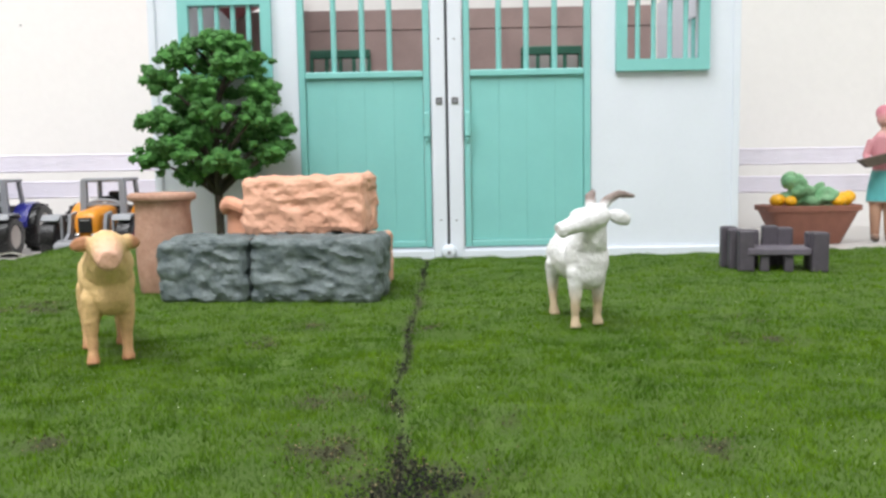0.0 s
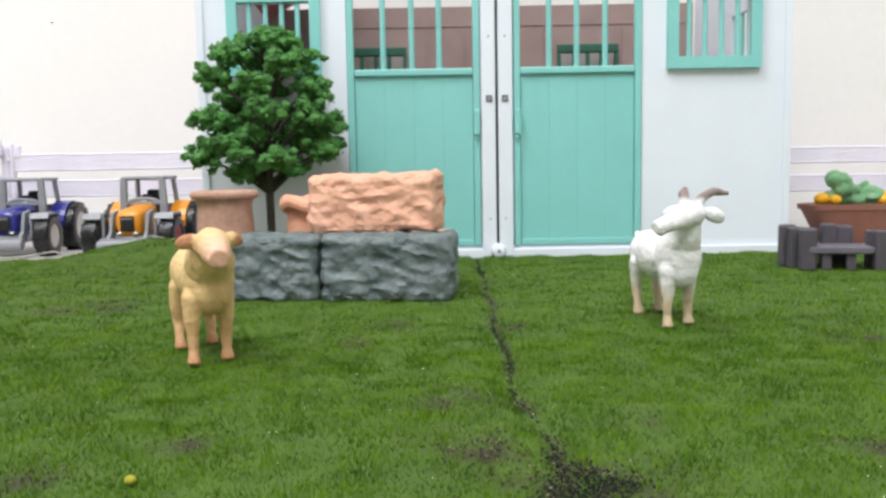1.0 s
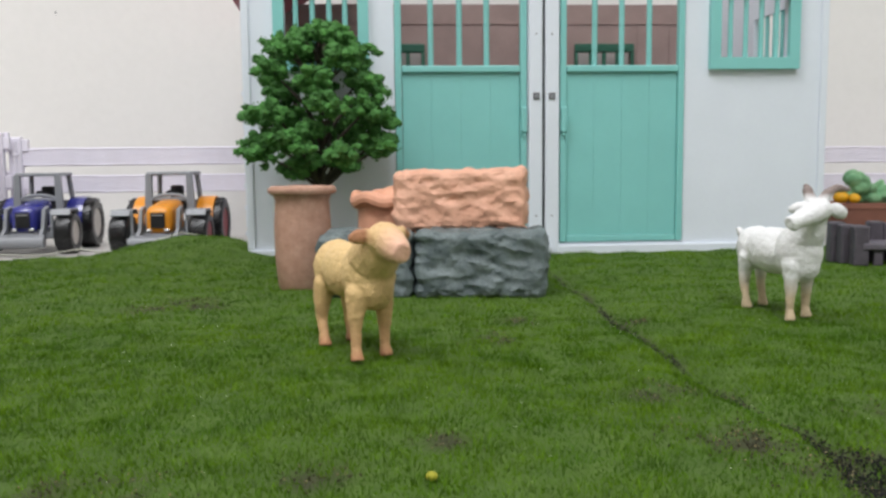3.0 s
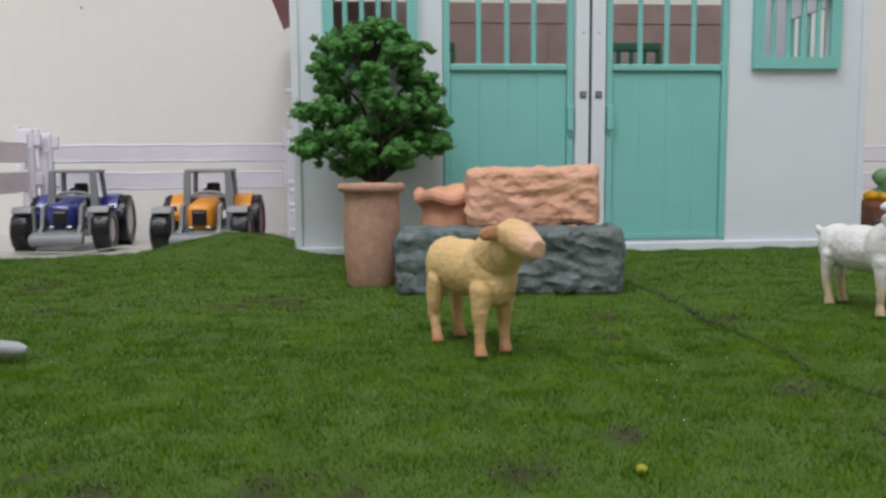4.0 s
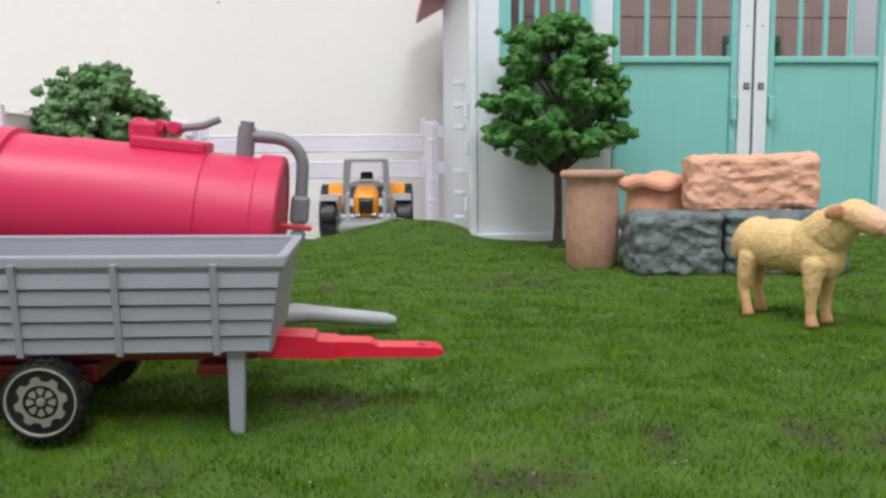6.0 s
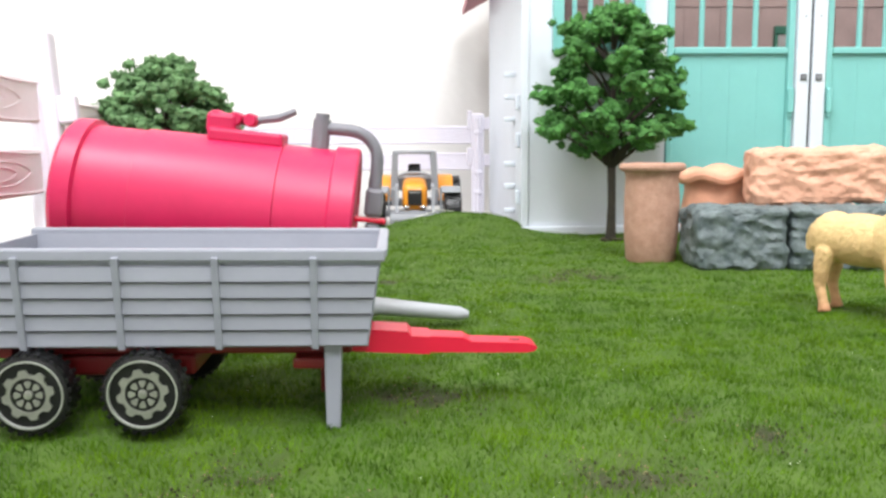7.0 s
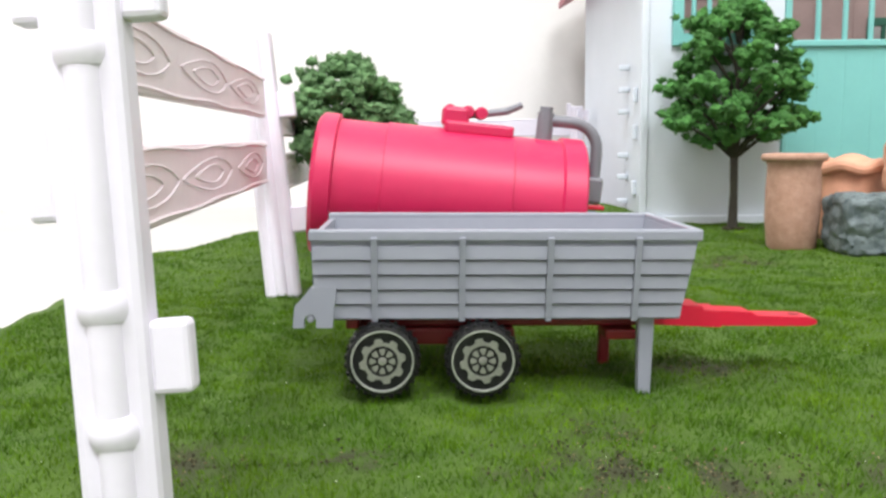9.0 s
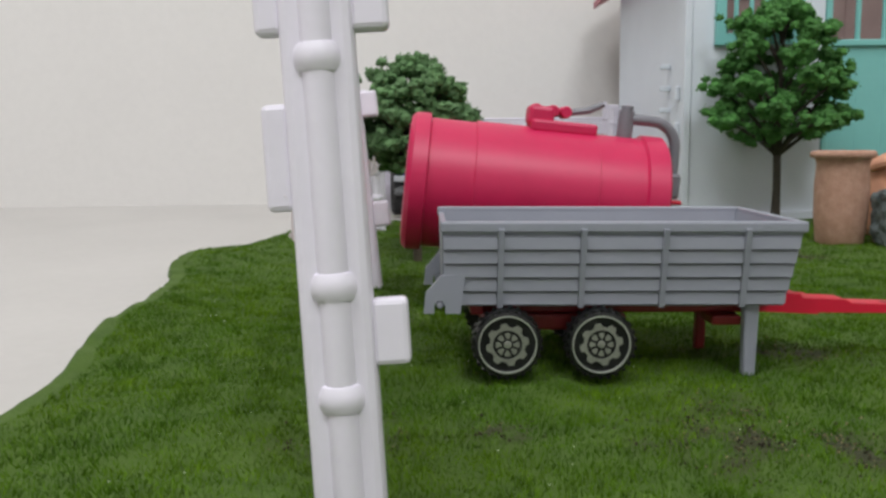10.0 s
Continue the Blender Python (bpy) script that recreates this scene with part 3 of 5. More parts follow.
def window(x0, x1, z0, z1, fl, fr, bars):
    """A barred window in a mitred aqua frame."""
    f = 0.0078
    w = part("window", prism(bmesh.new(), [(x0 - fl, z0 - f), (x1 + fr, z0 - f), (x1, z0), (x0, z0)], FRONT - 0.0045, FRONT - 0.0002), AQUA, barn, "aqua window frame with upright bars")
    part("window_frame", prism(bmesh.new(), [(x0 - fl, z1 + f), (x1 + fr, z1 + f), (x1, z1), (x0, z1)], FRONT - 0.0045, FRONT - 0.0002), AQUA, w)
    part("window_frame", prism(bmesh.new(), [(x0 - fl, z0 - f), (x0, z0), (x0, z1), (x0 - fl, z1 + f)], FRONT - 0.0044, FRONT - 0.0002), AQUA, w)
    part("window_frame", prism(bmesh.new(), [(x1 + fr, z0 - f), (x1, z0), (x1, z1), (x1 + fr, z1 + f)], FRONT - 0.0044, FRONT - 0.0002), AQUA, w)
    for a in bars:
        part("bar", lathe(bmesh.new(), [(0.0017, z0), (0.0017, z1)], pose(a, FRONT - 0.001, 0), 10), AQUA, w, smooth=True)


window(-0.1670, -0.1190, 0.1315, 0.1715, 0.0070, 0.0070, (-0.1593, -0.1484, -0.1376, -0.1272))
window(0.1250, 0.1728, 0.1315, 0.1715, 0.0072, 0.0072, (0.1324, 0.1430, 0.1539, 0.1645))


# ---- fences ----
def board_into(f, length, height, z0, seed, mat):
    """A fence board in x and z of the panel f, with raised wavy rims and embossed wood knots."""
    rng = random.Random(seed)
    b = boxed(0.003, 0.003 + length, -0.0011, 0.0011, z0, z0 + height, 0.0005, seg=1)
    board = part("board", b, mat, f)
    for side in (-1, 1):
        y = side * 0.0012
        for z in (0.0012, height - 0.0012):
            pts = [(0.003 + length * k / 24, y, z0 + z + 0.0003 * math.sin(k * 0.9 + seed)) for k in range(25)]
            part("rim", tube(bmesh.new(), pts, 0.00042, 6), mat, board)
        for c in (0.16, 0.47, 0.80):
            cx, l2 = length * (c + rng.uniform(-0.03, 0.03)), length * rng.uniform(0.13, 0.165)
            for q in (1.0, 0.55):
                pts = []
                for k in range(21):
                    a = 2 * math.pi * k / 20
                    pts.append((0.003 + cx + l2 * q * math.cos(a), y, z0 + height * (0.5 + 0.34 * q * math.sin(a) * abs(math.sin(a)) ** 0.6 * (0.72 + 0.28 * math.cos(a)))))
                part("knot", tube(bmesh.new(), pts, 0.00020, 5), mat, board)
    return board


def post_into(name, parent, m, height, tabs, plain=False):
    """A fence post: a ribbed shaft with rounded collars and clip tabs."""
    b = boxed(-0.0055, 0.0055, -0.0034, 0.0034, 0.0, height, 0.0014)
    bmesh.ops.transform(b, matrix=m, verts=b.verts[:])
    p = part(name, b, FENCE, parent, smooth=False)
    for z in [k for k in (0.0230, 0.0405, 0.0755, 0.094) if k < height and not plain]:
        r = bmesh.new()
        lathe(r, [(0.0022, -0.0026), (0.0032, -0.0021), (0.0037, -0.0010), (0.0038, 0.0), (0.0037, 0.0010), (0.0032, 0.0021), (0.0022, 0.0026)], m @ pose(0, -0.0020, z), 24)
        part("collar", r, FENCE, p, smooth=True)
    flute = bmesh.new()
    tube(flute, [m @ Vector((0, -0.0026, z)) for z in (0.002, 0.03, 0.06, height - 0.004)], 0.0026, 12)
    part("flute", flute, FENCE, p, smooth=True)
    for s, z in tabs:
        c = boxed(0.0050 if s > 0 else -0.0092, 0.0108 if s > 0 else -0.0050, -0.0022, 0.0020, z, z + (0.0105 if s > 0 else 0.0165), 0.0009)
        bmesh.ops.transform(c, matrix=m, verts=c.verts[:])
        part("clip", c, FENCE, p)
    return p


NEAR_TABS = ((1, 0.0275), (-1, 0.0525), (-1, 0.0795), (1, 0.0795))
LEAN_TABS = ((1, 0.0715), (1, 0.026))
FAR_TABS = ((1, 0.046), (1, 0.078), (-1, 0.046), (-1, 0.078))


def fence_panel(a, b, seed, boards=((0.041, 0.0575), (0.0645, 0.081)), posts=(True, True), turn=0.0, height=0.0905):
    """Two boards between two posts that stand at a and b on the ground."""
    a, b = Vector(a), Vector(b)
    way = b - a
    ang = math.degrees(math.atan2(way.y, way.x))
    f = thing("fence_panel", "white plastic toy fence panel with wood-grain boards", "fence", pose(*a, 0, 0, ang), "fence round the yard")
    length = way.length
    for k, (z0, z1) in enumerate(boards):
        board_into(f, length - 0.006, z1 - z0, z0, seed + k, FENCE_GRAIN if abs(way.y) > abs(way.x) else FENCE)
    if posts[0]:
        post_into("post", f, pose(0, 0, 0, 0, 0, turn), height, FAR_TABS)
    if posts[1]:
        post_into("post", f, pose(length, 0, 0, 0, 0, turn), height + 0.0015, FAR_TABS)
    return f


def leaning_post(f, place, rx, ry, wide, height, tabs, plain):
    """A post of the panel f that leans by rx and ry degrees."""
    m = f.matrix_basis.inverted() @ pose(*place, rx, ry, 0) @ Matrix.Diagonal((wide, wide, 1, 1))
    return post_into("post", f, m, height, tabs, plain)


# yard's left side, near to far
near_panel = fence_panel((-0.3995, 0.106, -0.001), (-0.4100, 0.322, -0.001), 3, boards=((0.0465, 0.0627), (0.0716, 0.0872)), posts=(False, False))
leaning_post(near_panel, (-0.3912, 0.1018, -0.001), -3.6, -2.9, 1.03, 0.103, NEAR_TABS, False)
leaning_post(near_panel, (-0.4042, 0.3210, -0.001), -6.0, -5.6, 1.22, 0.1065, LEAN_TABS, True)
fence_panel((-0.4095, 0.340, -0.001), (-0.412, 0.545, -0.001), 5, posts=(False, True), turn=-90)
fence_panel((-0.415, 0.556, -0.001), (-0.4225, 0.742, FLOOR_Z), 7, turn=-90)
# back
fence_panel((-0.4115, 0.752, FLOOR_Z), (-0.2085, 0.752, FLOOR_Z), 9, boards=((0.0430, 0.0580), (0.0658, 0.0812)))
fence_panel((0.228, 0.742, FLOOR_Z), (0.436, 0.742, FLOOR_Z), 11, boards=((0.0375, 0.052), (0.0615, 0.076)))


# ---- trees ----
def crumbs(b, c, r, count, size, rng):
    """A clump of foam crumbs within a flattened ellipsoid."""
    for _ in range(count):
        v = Vector((rng.gauss(0, 1), rng.gauss(0, 1), rng.gauss(0, 1))).normalized() * (rng.random() ** 0.45)
        p = Vector(c) + Vector((v.x * r[0], v.y * r[1], v.z * r[2]))
        s = size * rng.uniform(0.6, 1.35)
        m = Matrix.Translation(p) @ Euler((rng.uniform(0, 6), rng.uniform(0, 6), rng.uniform(0, 6))).to_matrix().to_4x4() @ Matrix.Diagonal((s * rng.uniform(0.7, 1.5), s * rng.uniform(0.6, 1.1), s * rng.uniform(0.5, 1.0), 1))
        base = [m @ Vector(q) for q in ((1, 0, 0), (0, 1, 0), (-1, 0, 0), (0, -1, 0), (0, 0, 1), (0, 0, -1))]
        i = len(b[0])
        b[0].extend(base)
        for q in ((0, 1, 4), (1, 2, 4), (2, 3, 4), (3, 0, 4), (1, 0, 5), (2, 1, 5), (3, 2, 5), (0, 3, 5)):
            b[1].append(tuple(i + k for k in q))


ICO = bmesh.new()
bmesh.ops.create_icosphere(ICO, subdivisions=2, radius=1.0)
ICO_V = [v.co.copy() for v in ICO.verts]
ICO_F = [tuple(v.index for v in f.verts) for f in ICO.faces]
ICO.free()


def lump(b, c, r, rng):
    """A rough foam lump."""
    i = len(b[0])
    seed = Vector((rng.uniform(0, 99), rng.uniform(0, 99), rng.uniform(0, 99)))
    for v in ICO_V:
        k = r * (0.85 + 0.5 * noise.noise(v * 2.1 + seed) + 0.25 * noise.noise(v * 5 + seed))
        b[0].append(Vector(c) + Vector((v.x * k, v.y * k, v.z * k * 0.78)))
    b[1].extend(tuple(i + q for q in f) for f in ICO_F)


def tree(name, place, height, crown, seed, leaf, bark, label, trunk_r=0.0028):
    """crown: rows of (height, radius, clumps, clump size)."""
    rng = random.Random(seed)
    t = thing(name, label, "toy tree", pose(*place))
    wood, data = bmesh.new(), ([], [])
    split = crown[0][0] * 0.70
    tube(wood, [(0, 0, -0.001), (0.0004, 0, split * 0.5), (0, 0.0003, split), (0.0008, 0, height * 0.72)], [trunk_r * 1.25, trunk_r * 0.9, trunk_r * 0.95, trunk_r * 0.35], 10)
    for h, r, n, s in crown:
        for k in range(n):
            a = 2 * math.pi * (k + rng.uniform(-0.28, 0.28)) / n + h * 90
            rr = r * rng.uniform(0.85, 1.0)
            z = h + rng.uniform(-0.25, 0.25) * s * 2
            tip = Vector((rr * math.cos(a), rr * math.sin(a), z))
            start = Vector((0, 0, max(split * 1.02, z - rr * 0.90 - 0.008)))
            mid = start.lerp(tip, 0.45) + Vector((rng.uniform(-1, 1), rng.uniform(-1, 1), 0.6)) * 0.0020 - Vector((tip.x, tip.y, 0)) * 0.10
            if rr > 0.004:
                tube(wood, [start, mid, tip], [trunk_r * 0.52, trunk_r * 0.42, trunk_r * 0.18], 6)
            for _ in range(30):
                off = Vector((rng.gauss(0, 0.47), rng.gauss(0, 0.47), rng.gauss(0, 0.27))) * s
                q = s * rng.uniform(0.22, 0.40)
                lump(data, tip + off, q, rng)
                crumbs(data, tip + off, (q * 1.25, q * 1.25, q * 1.05), 12, s * 0.085, rng)
    part("trunk", wood, bark, t, smooth=True)
    me = bpy.data.meshes.new("crown")
    me.from_pydata(data[0], [], data[1])
    me.materials.append(leaf)
    c = new("crown", me)
    c.parent = t
    c["label"] = "green foam crumb foliage"
    return t


first_tree = tree("tree", (-0.1420, 0.544, 0.0), 0.151, [(0.0650, 0.021, 5, 0.0090), (0.0740, 0.0390, 8, 0.0118), (0.0860, 0.0220, 4, 0.0095), (0.0950, 0.0400, 7, 0.0114), (0.1125, 0.0330, 6, 0.0112), (0.1295, 0.0260, 6, 0.0110), (0.1425, 0.0130, 4, 0.0095), (0.1475, 0.002, 1, 0.0080)], 4, LEAF, BARK, "dark green bushy toy tree beside the barn wall")
b = bmesh.new()
for k in range(26):
    a, q = k * 2.4, 0.0075 * ((k % 7) / 7) ** 0.5
    blob(b, (q * math.cos(a), q * math.sin(a), 0.0012 * (1 - q / 0.009)), (0.0018, 0.0015, 0.0012), (0, 0, 30 * k), 1)
part("root_soil", b, SOIL, first_tree, "dark crumbly soil round the trunk")
tree("tree", (-0.3838, 0.3985, 0.0), 0.103, [(0.052, 0.014, 6, 0.0090), (0.062, 0.0225, 8, 0.0096), (0.076, 0.0235, 8, 0.0096), (0.0870, 0.0170, 7, 0.0090), (0.0955, 0.005, 3, 0.0080)], 9, LEAF_PALE, BARK_GREEN, "small dull green toy tree behind the tank trailer", 0.002)


# ---- bales, stones and pots ----
def rough_block(name, size, m, mat, label, category, seed, amount, group="", freq=130):
    """A moulded block with a lumpy skin."""
    b = boxed(-size[0] / 2, size[0] / 2, -size[1] / 2, size[1] / 2, 0, size[2], 0.0035, seg=3)
    bmesh.ops.triangulate(b, faces=b.faces[:])
    for _ in range(5):
        long = [e for e in b.edges if e.calc_length() > 0.0022]
        if not long:
            break
        bmesh.ops.subdivide_edges(b, edges=long, cuts=1)
        bmesh.ops.triangulate(b, faces=[f for f in b.faces if len(f.verts) > 3])
    b.normal_update()
    for v in b.verts:
        p = v.co * freq + Vector((seed * 7, 0, 0))
        d = noise.noise(p) + 0.55 * noise.noise(p * 2.3) + 0.3 * noise.noise(p * 5)
        ridge = -abs(noise.noise(Vector((p.x * 0.45, p.y * 0.45, p.z * 1.15)) + Vector((3, 3, 3))))
        v.co += v.normal * amount * (0.7 * d + 1.1 * ridge + 0.2)
    ob = mesh_object(name, b, mat, True)
    ob.matrix_basis = m
    return tagged(ob, label, category, group)


rough_block("stone_block", (0.0440, 0.038, 0.0305), pose(-0.1120, 0.4195, 0, 0, 0, -5), GREY_BLOCK, "dark grey rough moulded stone block on the grass", "stone block", 1, 0.0021, "stone blocks", 155)
rough_block("stone_block", (0.0625, 0.036, 0.0308), pose(-0.0580, 0.4140, 0, 0, 0, -5), GREY_BLOCK, "long dark grey rough stone block under the peach one", "stone block", 2, 0.0022, "stone blocks", 150)
rough_block("clay_block", (0.0655, 0.025, 0.0285), pose(-0.0652, 0.4300, 0.0306, 0, -1, -13), TAN_BLOCK, "peach rough moulded block lying on the grey stones", "block", 3, 0.0021, "", 140)
rough_block("clay_block", (0.050, 0.026, 0.0285), pose(-0.0525, 0.458, 0, 0, 0, -8), TAN_BLOCK, "peach rough block standing behind the grey stones", "block", 4, 0.0012)


def pot(place, r, h, mat, label):
    p = thing("pot", label, "pot", pose(*place))
    prof = [(r * 0.80, 0), (r * 0.86, h * 0.03), (r * 0.93, h * 0.3), (r * 0.95, h * 0.6), (r * 0.90, h * 0.84), (r * 0.92, h * 0.87), (r * 0.96, h * 0.90), (r * 0.97, h * 0.945), (r * 0.96, h * 0.97), (r * 0.92, h * 0.98), (r * 0.84, h * 0.96), (r * 0.80, h * 0.8), (r * 0.7, h * 0.78)]
    b = lathe(bmesh.new(), prof, None, 40)
    for v in b.verts:
        n3 = noise.noise(v.co * 160) * 0.0006 + noise.noise(v.co * 420) * 0.00025
        v.co.x *= 1 + n3 / r
        v.co.y *= 1 + n3 / r
        v.co.z += n3 * 0.5
    part("body", b, mat, p, smooth=True)
    lip = bmesh.new()
    tube(lip, [(r * 1.0 * math.cos(2 * math.pi * k / 40), r * 1.0 * math.sin(2 * math.pi * k / 40), h * 0.945 + 0.0003 * noise.noise((k * 0.3, 0, 0))) for k in range(41)], 0.0022, 10)
    part("rim", lip, mat, p, "thick rounded rim", smooth=True)
    return p


pot((-0.1453, 0.4460, -0.0005), 0.0152, 0.0530, TERRA, "tall pinkish terracotta pot standing on the grass")

basket = thing("clay_jar", "squat orange clay jar with a thick draped rim", "jar", Matrix.Translation((-0.0990, 0.474, -0.0005)) @ Matrix.Diagonal((1.03, 1.03, 1.19, 1)))
b = lathe(bmesh.new(), [(0.014, 0), (0.018, 0.004), (0.0195, 0.018), (0.0180, 0.030), (0.0185, 0.0355), (0.0165, 0.036)], None, 40)
for v in b.verts:
    a = math.atan2(v.co.y, v.co.x)
    k = 1 + 0.035 * math.sin(5 * a + v.co.z * 90) + 0.03 * noise.noise(v.co * 140)
    v.co.x *= k
    v.co.y *= k
part("body", b, ORANGE_CLAY, basket, smooth=True)
rim = bmesh.new()
pts = []
for k in range(41):
    a = 2 * math.pi * k / 40
    pts.append((0.0195 * math.cos(a), 0.0195 * math.sin(a), 0.038 - 0.0022 * math.sin(3 * a + 0.6) ** 2))
tube(rim, pts, 0.0032, 10)
part("rim", rim, ORANGE_CLAY, basket, smooth=True)
part("filling", blob(bmesh.new(), (0.002, 0.004, 0.0295), (0.0155, 0.0155, 0.0135), sub=3), ORANGE_CLAY, basket, smooth=True)

# ---- bench, bowl ----
bench = thing("toy_bench", "dark violet-grey plastic log enclosure on the grass", "bench", pose(0.1910, 0.4895, 0, 0, 0, -10))
part("seat", boxed(-0.016, 0.018, -0.011, 0.012, 0.0095, 0.0135, 0.0008), BENCH_SEAT, bench)
for k, (x, y, h) in enumerate(((-0.0235, 0.013, 0.0245), (-0.0205, 0.004, 0.0235), (-0.0165, -0.006, 0.0235), (0.0005, 0.0175, 0.0245), (0.0085, 0.0165, 0.0235), (0.0225, -0.008, 0.0225), (0.0225, 0.006, 0.0215), (-0.010, 0.0185, 0.022))):
    log = boxed(x - 0.0044, x + 0.0044, y - 0.0042, y + 0.0042, 0, h, 0.0011)
    for v in log.verts:
        v.co.x += 0.0004 * noise.noise(v.co * 300 + Vector((k, 0, 0)))
    part("log_post", log, BENCH, bench)
part("leg", boxed(0.004, 0.009, -0.009, -0.005, 0, 0.0094, 0.0005), BENCH, bench)
part("leg", boxed(-0.009, -0.004, -0.009, -0.005, 0, 0.0094, 0.0005), BENCH, bench)

bowl = thing("bowl", "brown plastic trough bowl on the floor", "bowl", pose(0.2865, 0.672, FLOOR_Z) @ Matrix.Diagonal((0.93, 0.95, 1.0, 1)))
b = bmesh.new()
rings = []
for hx, hy, z in ((0.0235, 0.0120, 0.0), (0.0250, 0.0130, 0.0010), (0.0372, 0.0200, 0.0255), (0.0398, 0.0215, 0.0262), (0.0400, 0.0216, 0.0300), (0.0385, 0.0204, 0.0305), (0.0355, 0.0180, 0.0290), (0.0325, 0.0165, 0.0240)):
    ring = []
    for k in range(48):
        a = 2 * math.pi * k / 48
        c, q = math.cos(a), math.sin(a)
        ring.append(b.verts.new((hx * math.copysign(abs(c) ** 0.32, c), hy * math.copysign(abs(q) ** 0.32, q), z + 0.0004 * noise.noise((c * 3, q * 3, z * 90)))))
    rings.append(ring)
for lo, hi in zip(rings, rings[1:]):
    for k in range(48):
        b.faces.new((lo[k], lo[(k + 1) % 48], hi[(k + 1) % 48], hi[k]))
b.faces.new(rings[0][::-1])
b.faces.new(rings[-1])
part("body", b, BOWL, bowl, smooth=True)
lett = bmesh.new()
rng = random.Random(5)
for k in range(26):
    u = rng.random()
    top = 0.021 * (1 - u) ** 0.8 + 0.003
    blob(lett, (-0.013 + 0.034 * u + rng.uniform(-0.002, 0.002), rng.uniform(-0.007, 0.005), top * rng.uniform(0.15, 0.95)), (rng.uniform(0.005, 0.008), rng.uniform(0.003, 0.006), rng.uniform(0.0025, 0.0045)), (rng.uniform(-40, 40), rng.uniform(10, 50), rng.uniform(0, 180)), 2)
lob = fused("lettuce", lett, LETTUCE, 0.0008, 2)
lob.matrix_basis = pose(0.2830, 0.668, FLOOR_Z + 0.0280) @ Matrix.Diagonal((1.12, 1.1, 1.22, 1))
tagged(lob, "crumpled green clay lettuce heaped in the bowl", "lettuce")
for x, y, z, r in ((0.2685, 0.682, 0.0305, 0.0055), (0.276, 0.676, 0.0300, 0.0045), (0.3205, 0.684, 0.0305, 0.0065), (0.327, 0.690, 0.0320, 0.0055), (0.314, 0.678, 0.0295, 0.005)):
    yb = bmesh.new()
    blob(yb, (0, 0, 0), (r * 1.15, r, r * 0.9), sub=2)
    o = mesh_object("fruit", yb, YELLOW, True)
    o.matrix_basis = pose(x - 0.0085, y - 0.018, z + 0.001, 0, 0, 40 * x * 100)
    tagged(o, "round yellow toy fruit in the brown bowl", "fruit", "fruit in the bowl")

# ---- figurines ----
g = bmesh.new()
blob(g, (0, 0.012, 0.0262), (0.0090, 0.0190, 0.0100))
blob(g, (0, -0.003, 0.0272), (0.0086, 0.0095, 0.0115))
blob(g, (0, -0.006, 0.0225), (0.0066, 0.0060, 0.0075))
blob(g, (0, 0.026, 0.0262), (0.0080, 0.0085, 0.0095))
tube(g, [(0, 0.000, 0.028), (0, -0.006, 0.032), (0.0005, -0.010, 0.0375), (0.0008, -0.012, 0.0425)], [0.0060, 0.0072, 0.0054, 0.0042], 12)
blob(g, (0.0010, -0.0130, 0.0448), (0.0048, 0.0052, 0.0045))
tube(g, [(0.0022, -0.0130, 0.0448), (-0.0050, -0.0165, 0.0432), (-0.0118, -0.0188, 0.0412), (-0.0160, -0.0198, 0.0402)], [0.0042, 0.0043, 0.0033, 0.0024], 12)
blob(g, (-0.0140, -0.0198, 0.0388), (0.0020, 0.0020, 0.0014), (0, 20, 0))
blob(g, (0.0100, -0.0118, 0.0440), (0.0052, 0.0020, 0.0030), (0, 24, 12))
blob(g, (-0.0046, -0.0085, 0.0455), (0.0040, 0.0016, 0.0022), (0, -20, -35))
tube(g, [(0.0030, -0.0115, 0.0475), (0.0062, -0.0110, 0.0512), (0.0105, -0.0103, 0.0530), (0.0168, -0.0095, 0.0520)], [0.0021, 0.0020, 0.0017, 0.0010], 8)
tube(g, [(-0.0005, -0.0105, 0.0475), (0.0002, -0.0070, 0.0520), (0.0030, -0.0020, 0.0538)], [0.0023, 0.0021, 0.0012], 8)
for x, y, knee in ((-0.0054, -0.0062, -0.0004), (0.0050, -0.0010, -0.0004), (-0.0057, 0.0235, 0.0016), (0.0050, 0.0285, 0.0016)):
    tube(g, [(x * 0.7, y, 0.029), (x * 0.9, y, 0.0225), (x, y + knee, 0.0160), (x, y + knee, 0.0100), (x, y, 0.0045), (x, y - 0.0008, 0.0)], [0.0020, 0.0042, 0.0027, 0.0019, 0.0016, 0.0023], 10)
tube(g, [(0, 0.034, 0.031), (0, 0.0385, 0.0315), (0.0003, 0.0405, 0.0335)], [0.0024, 0.0018, 0.0012], 8)
goat = fused("goat_figurine", g, GOAT, 0.0005, 5)
coat = goat.modifiers.new("coat", "DISPLACE")
coat.texture = bpy.data.textures.new("coat", "CLOUDS")
coat.texture.noise_scale, coat.strength, coat.mid_level = 0.0032, 0.0007, 0.5
goat.matrix_basis = pose(0.0562, 0.3300, 0.0008, 0, 0, 8) @ Matrix.Diagonal((1, 1, 0.96, 1))
tagged(goat, "white goat figurine with curved grey horns on the grass", "goat figurine")

s = bmesh.new()
blob(s, (0, 0.002, 0.0272), (0.0094, 0.0190, 0.0098))
blob(s, (0, -0.0115, 0.0275), (0.0092, 0.0105, 0.0112))
blob(s, (0, -0.0150, 0.0240), (0.0074, 0.0070, 0.0082))
blob(s, (0, 0.0135, 0.0272), (0.0092, 0.0095, 0.0100))
tube(s, [(0, -0.0100, 0.0300), (0, -0.0165, 0.0335), (-0.0006, -0.0215, 0.0370), (-0.0010, -0.0250, 0.0395)], [0.0080, 0.0088, 0.0074, 0.0056], 14)
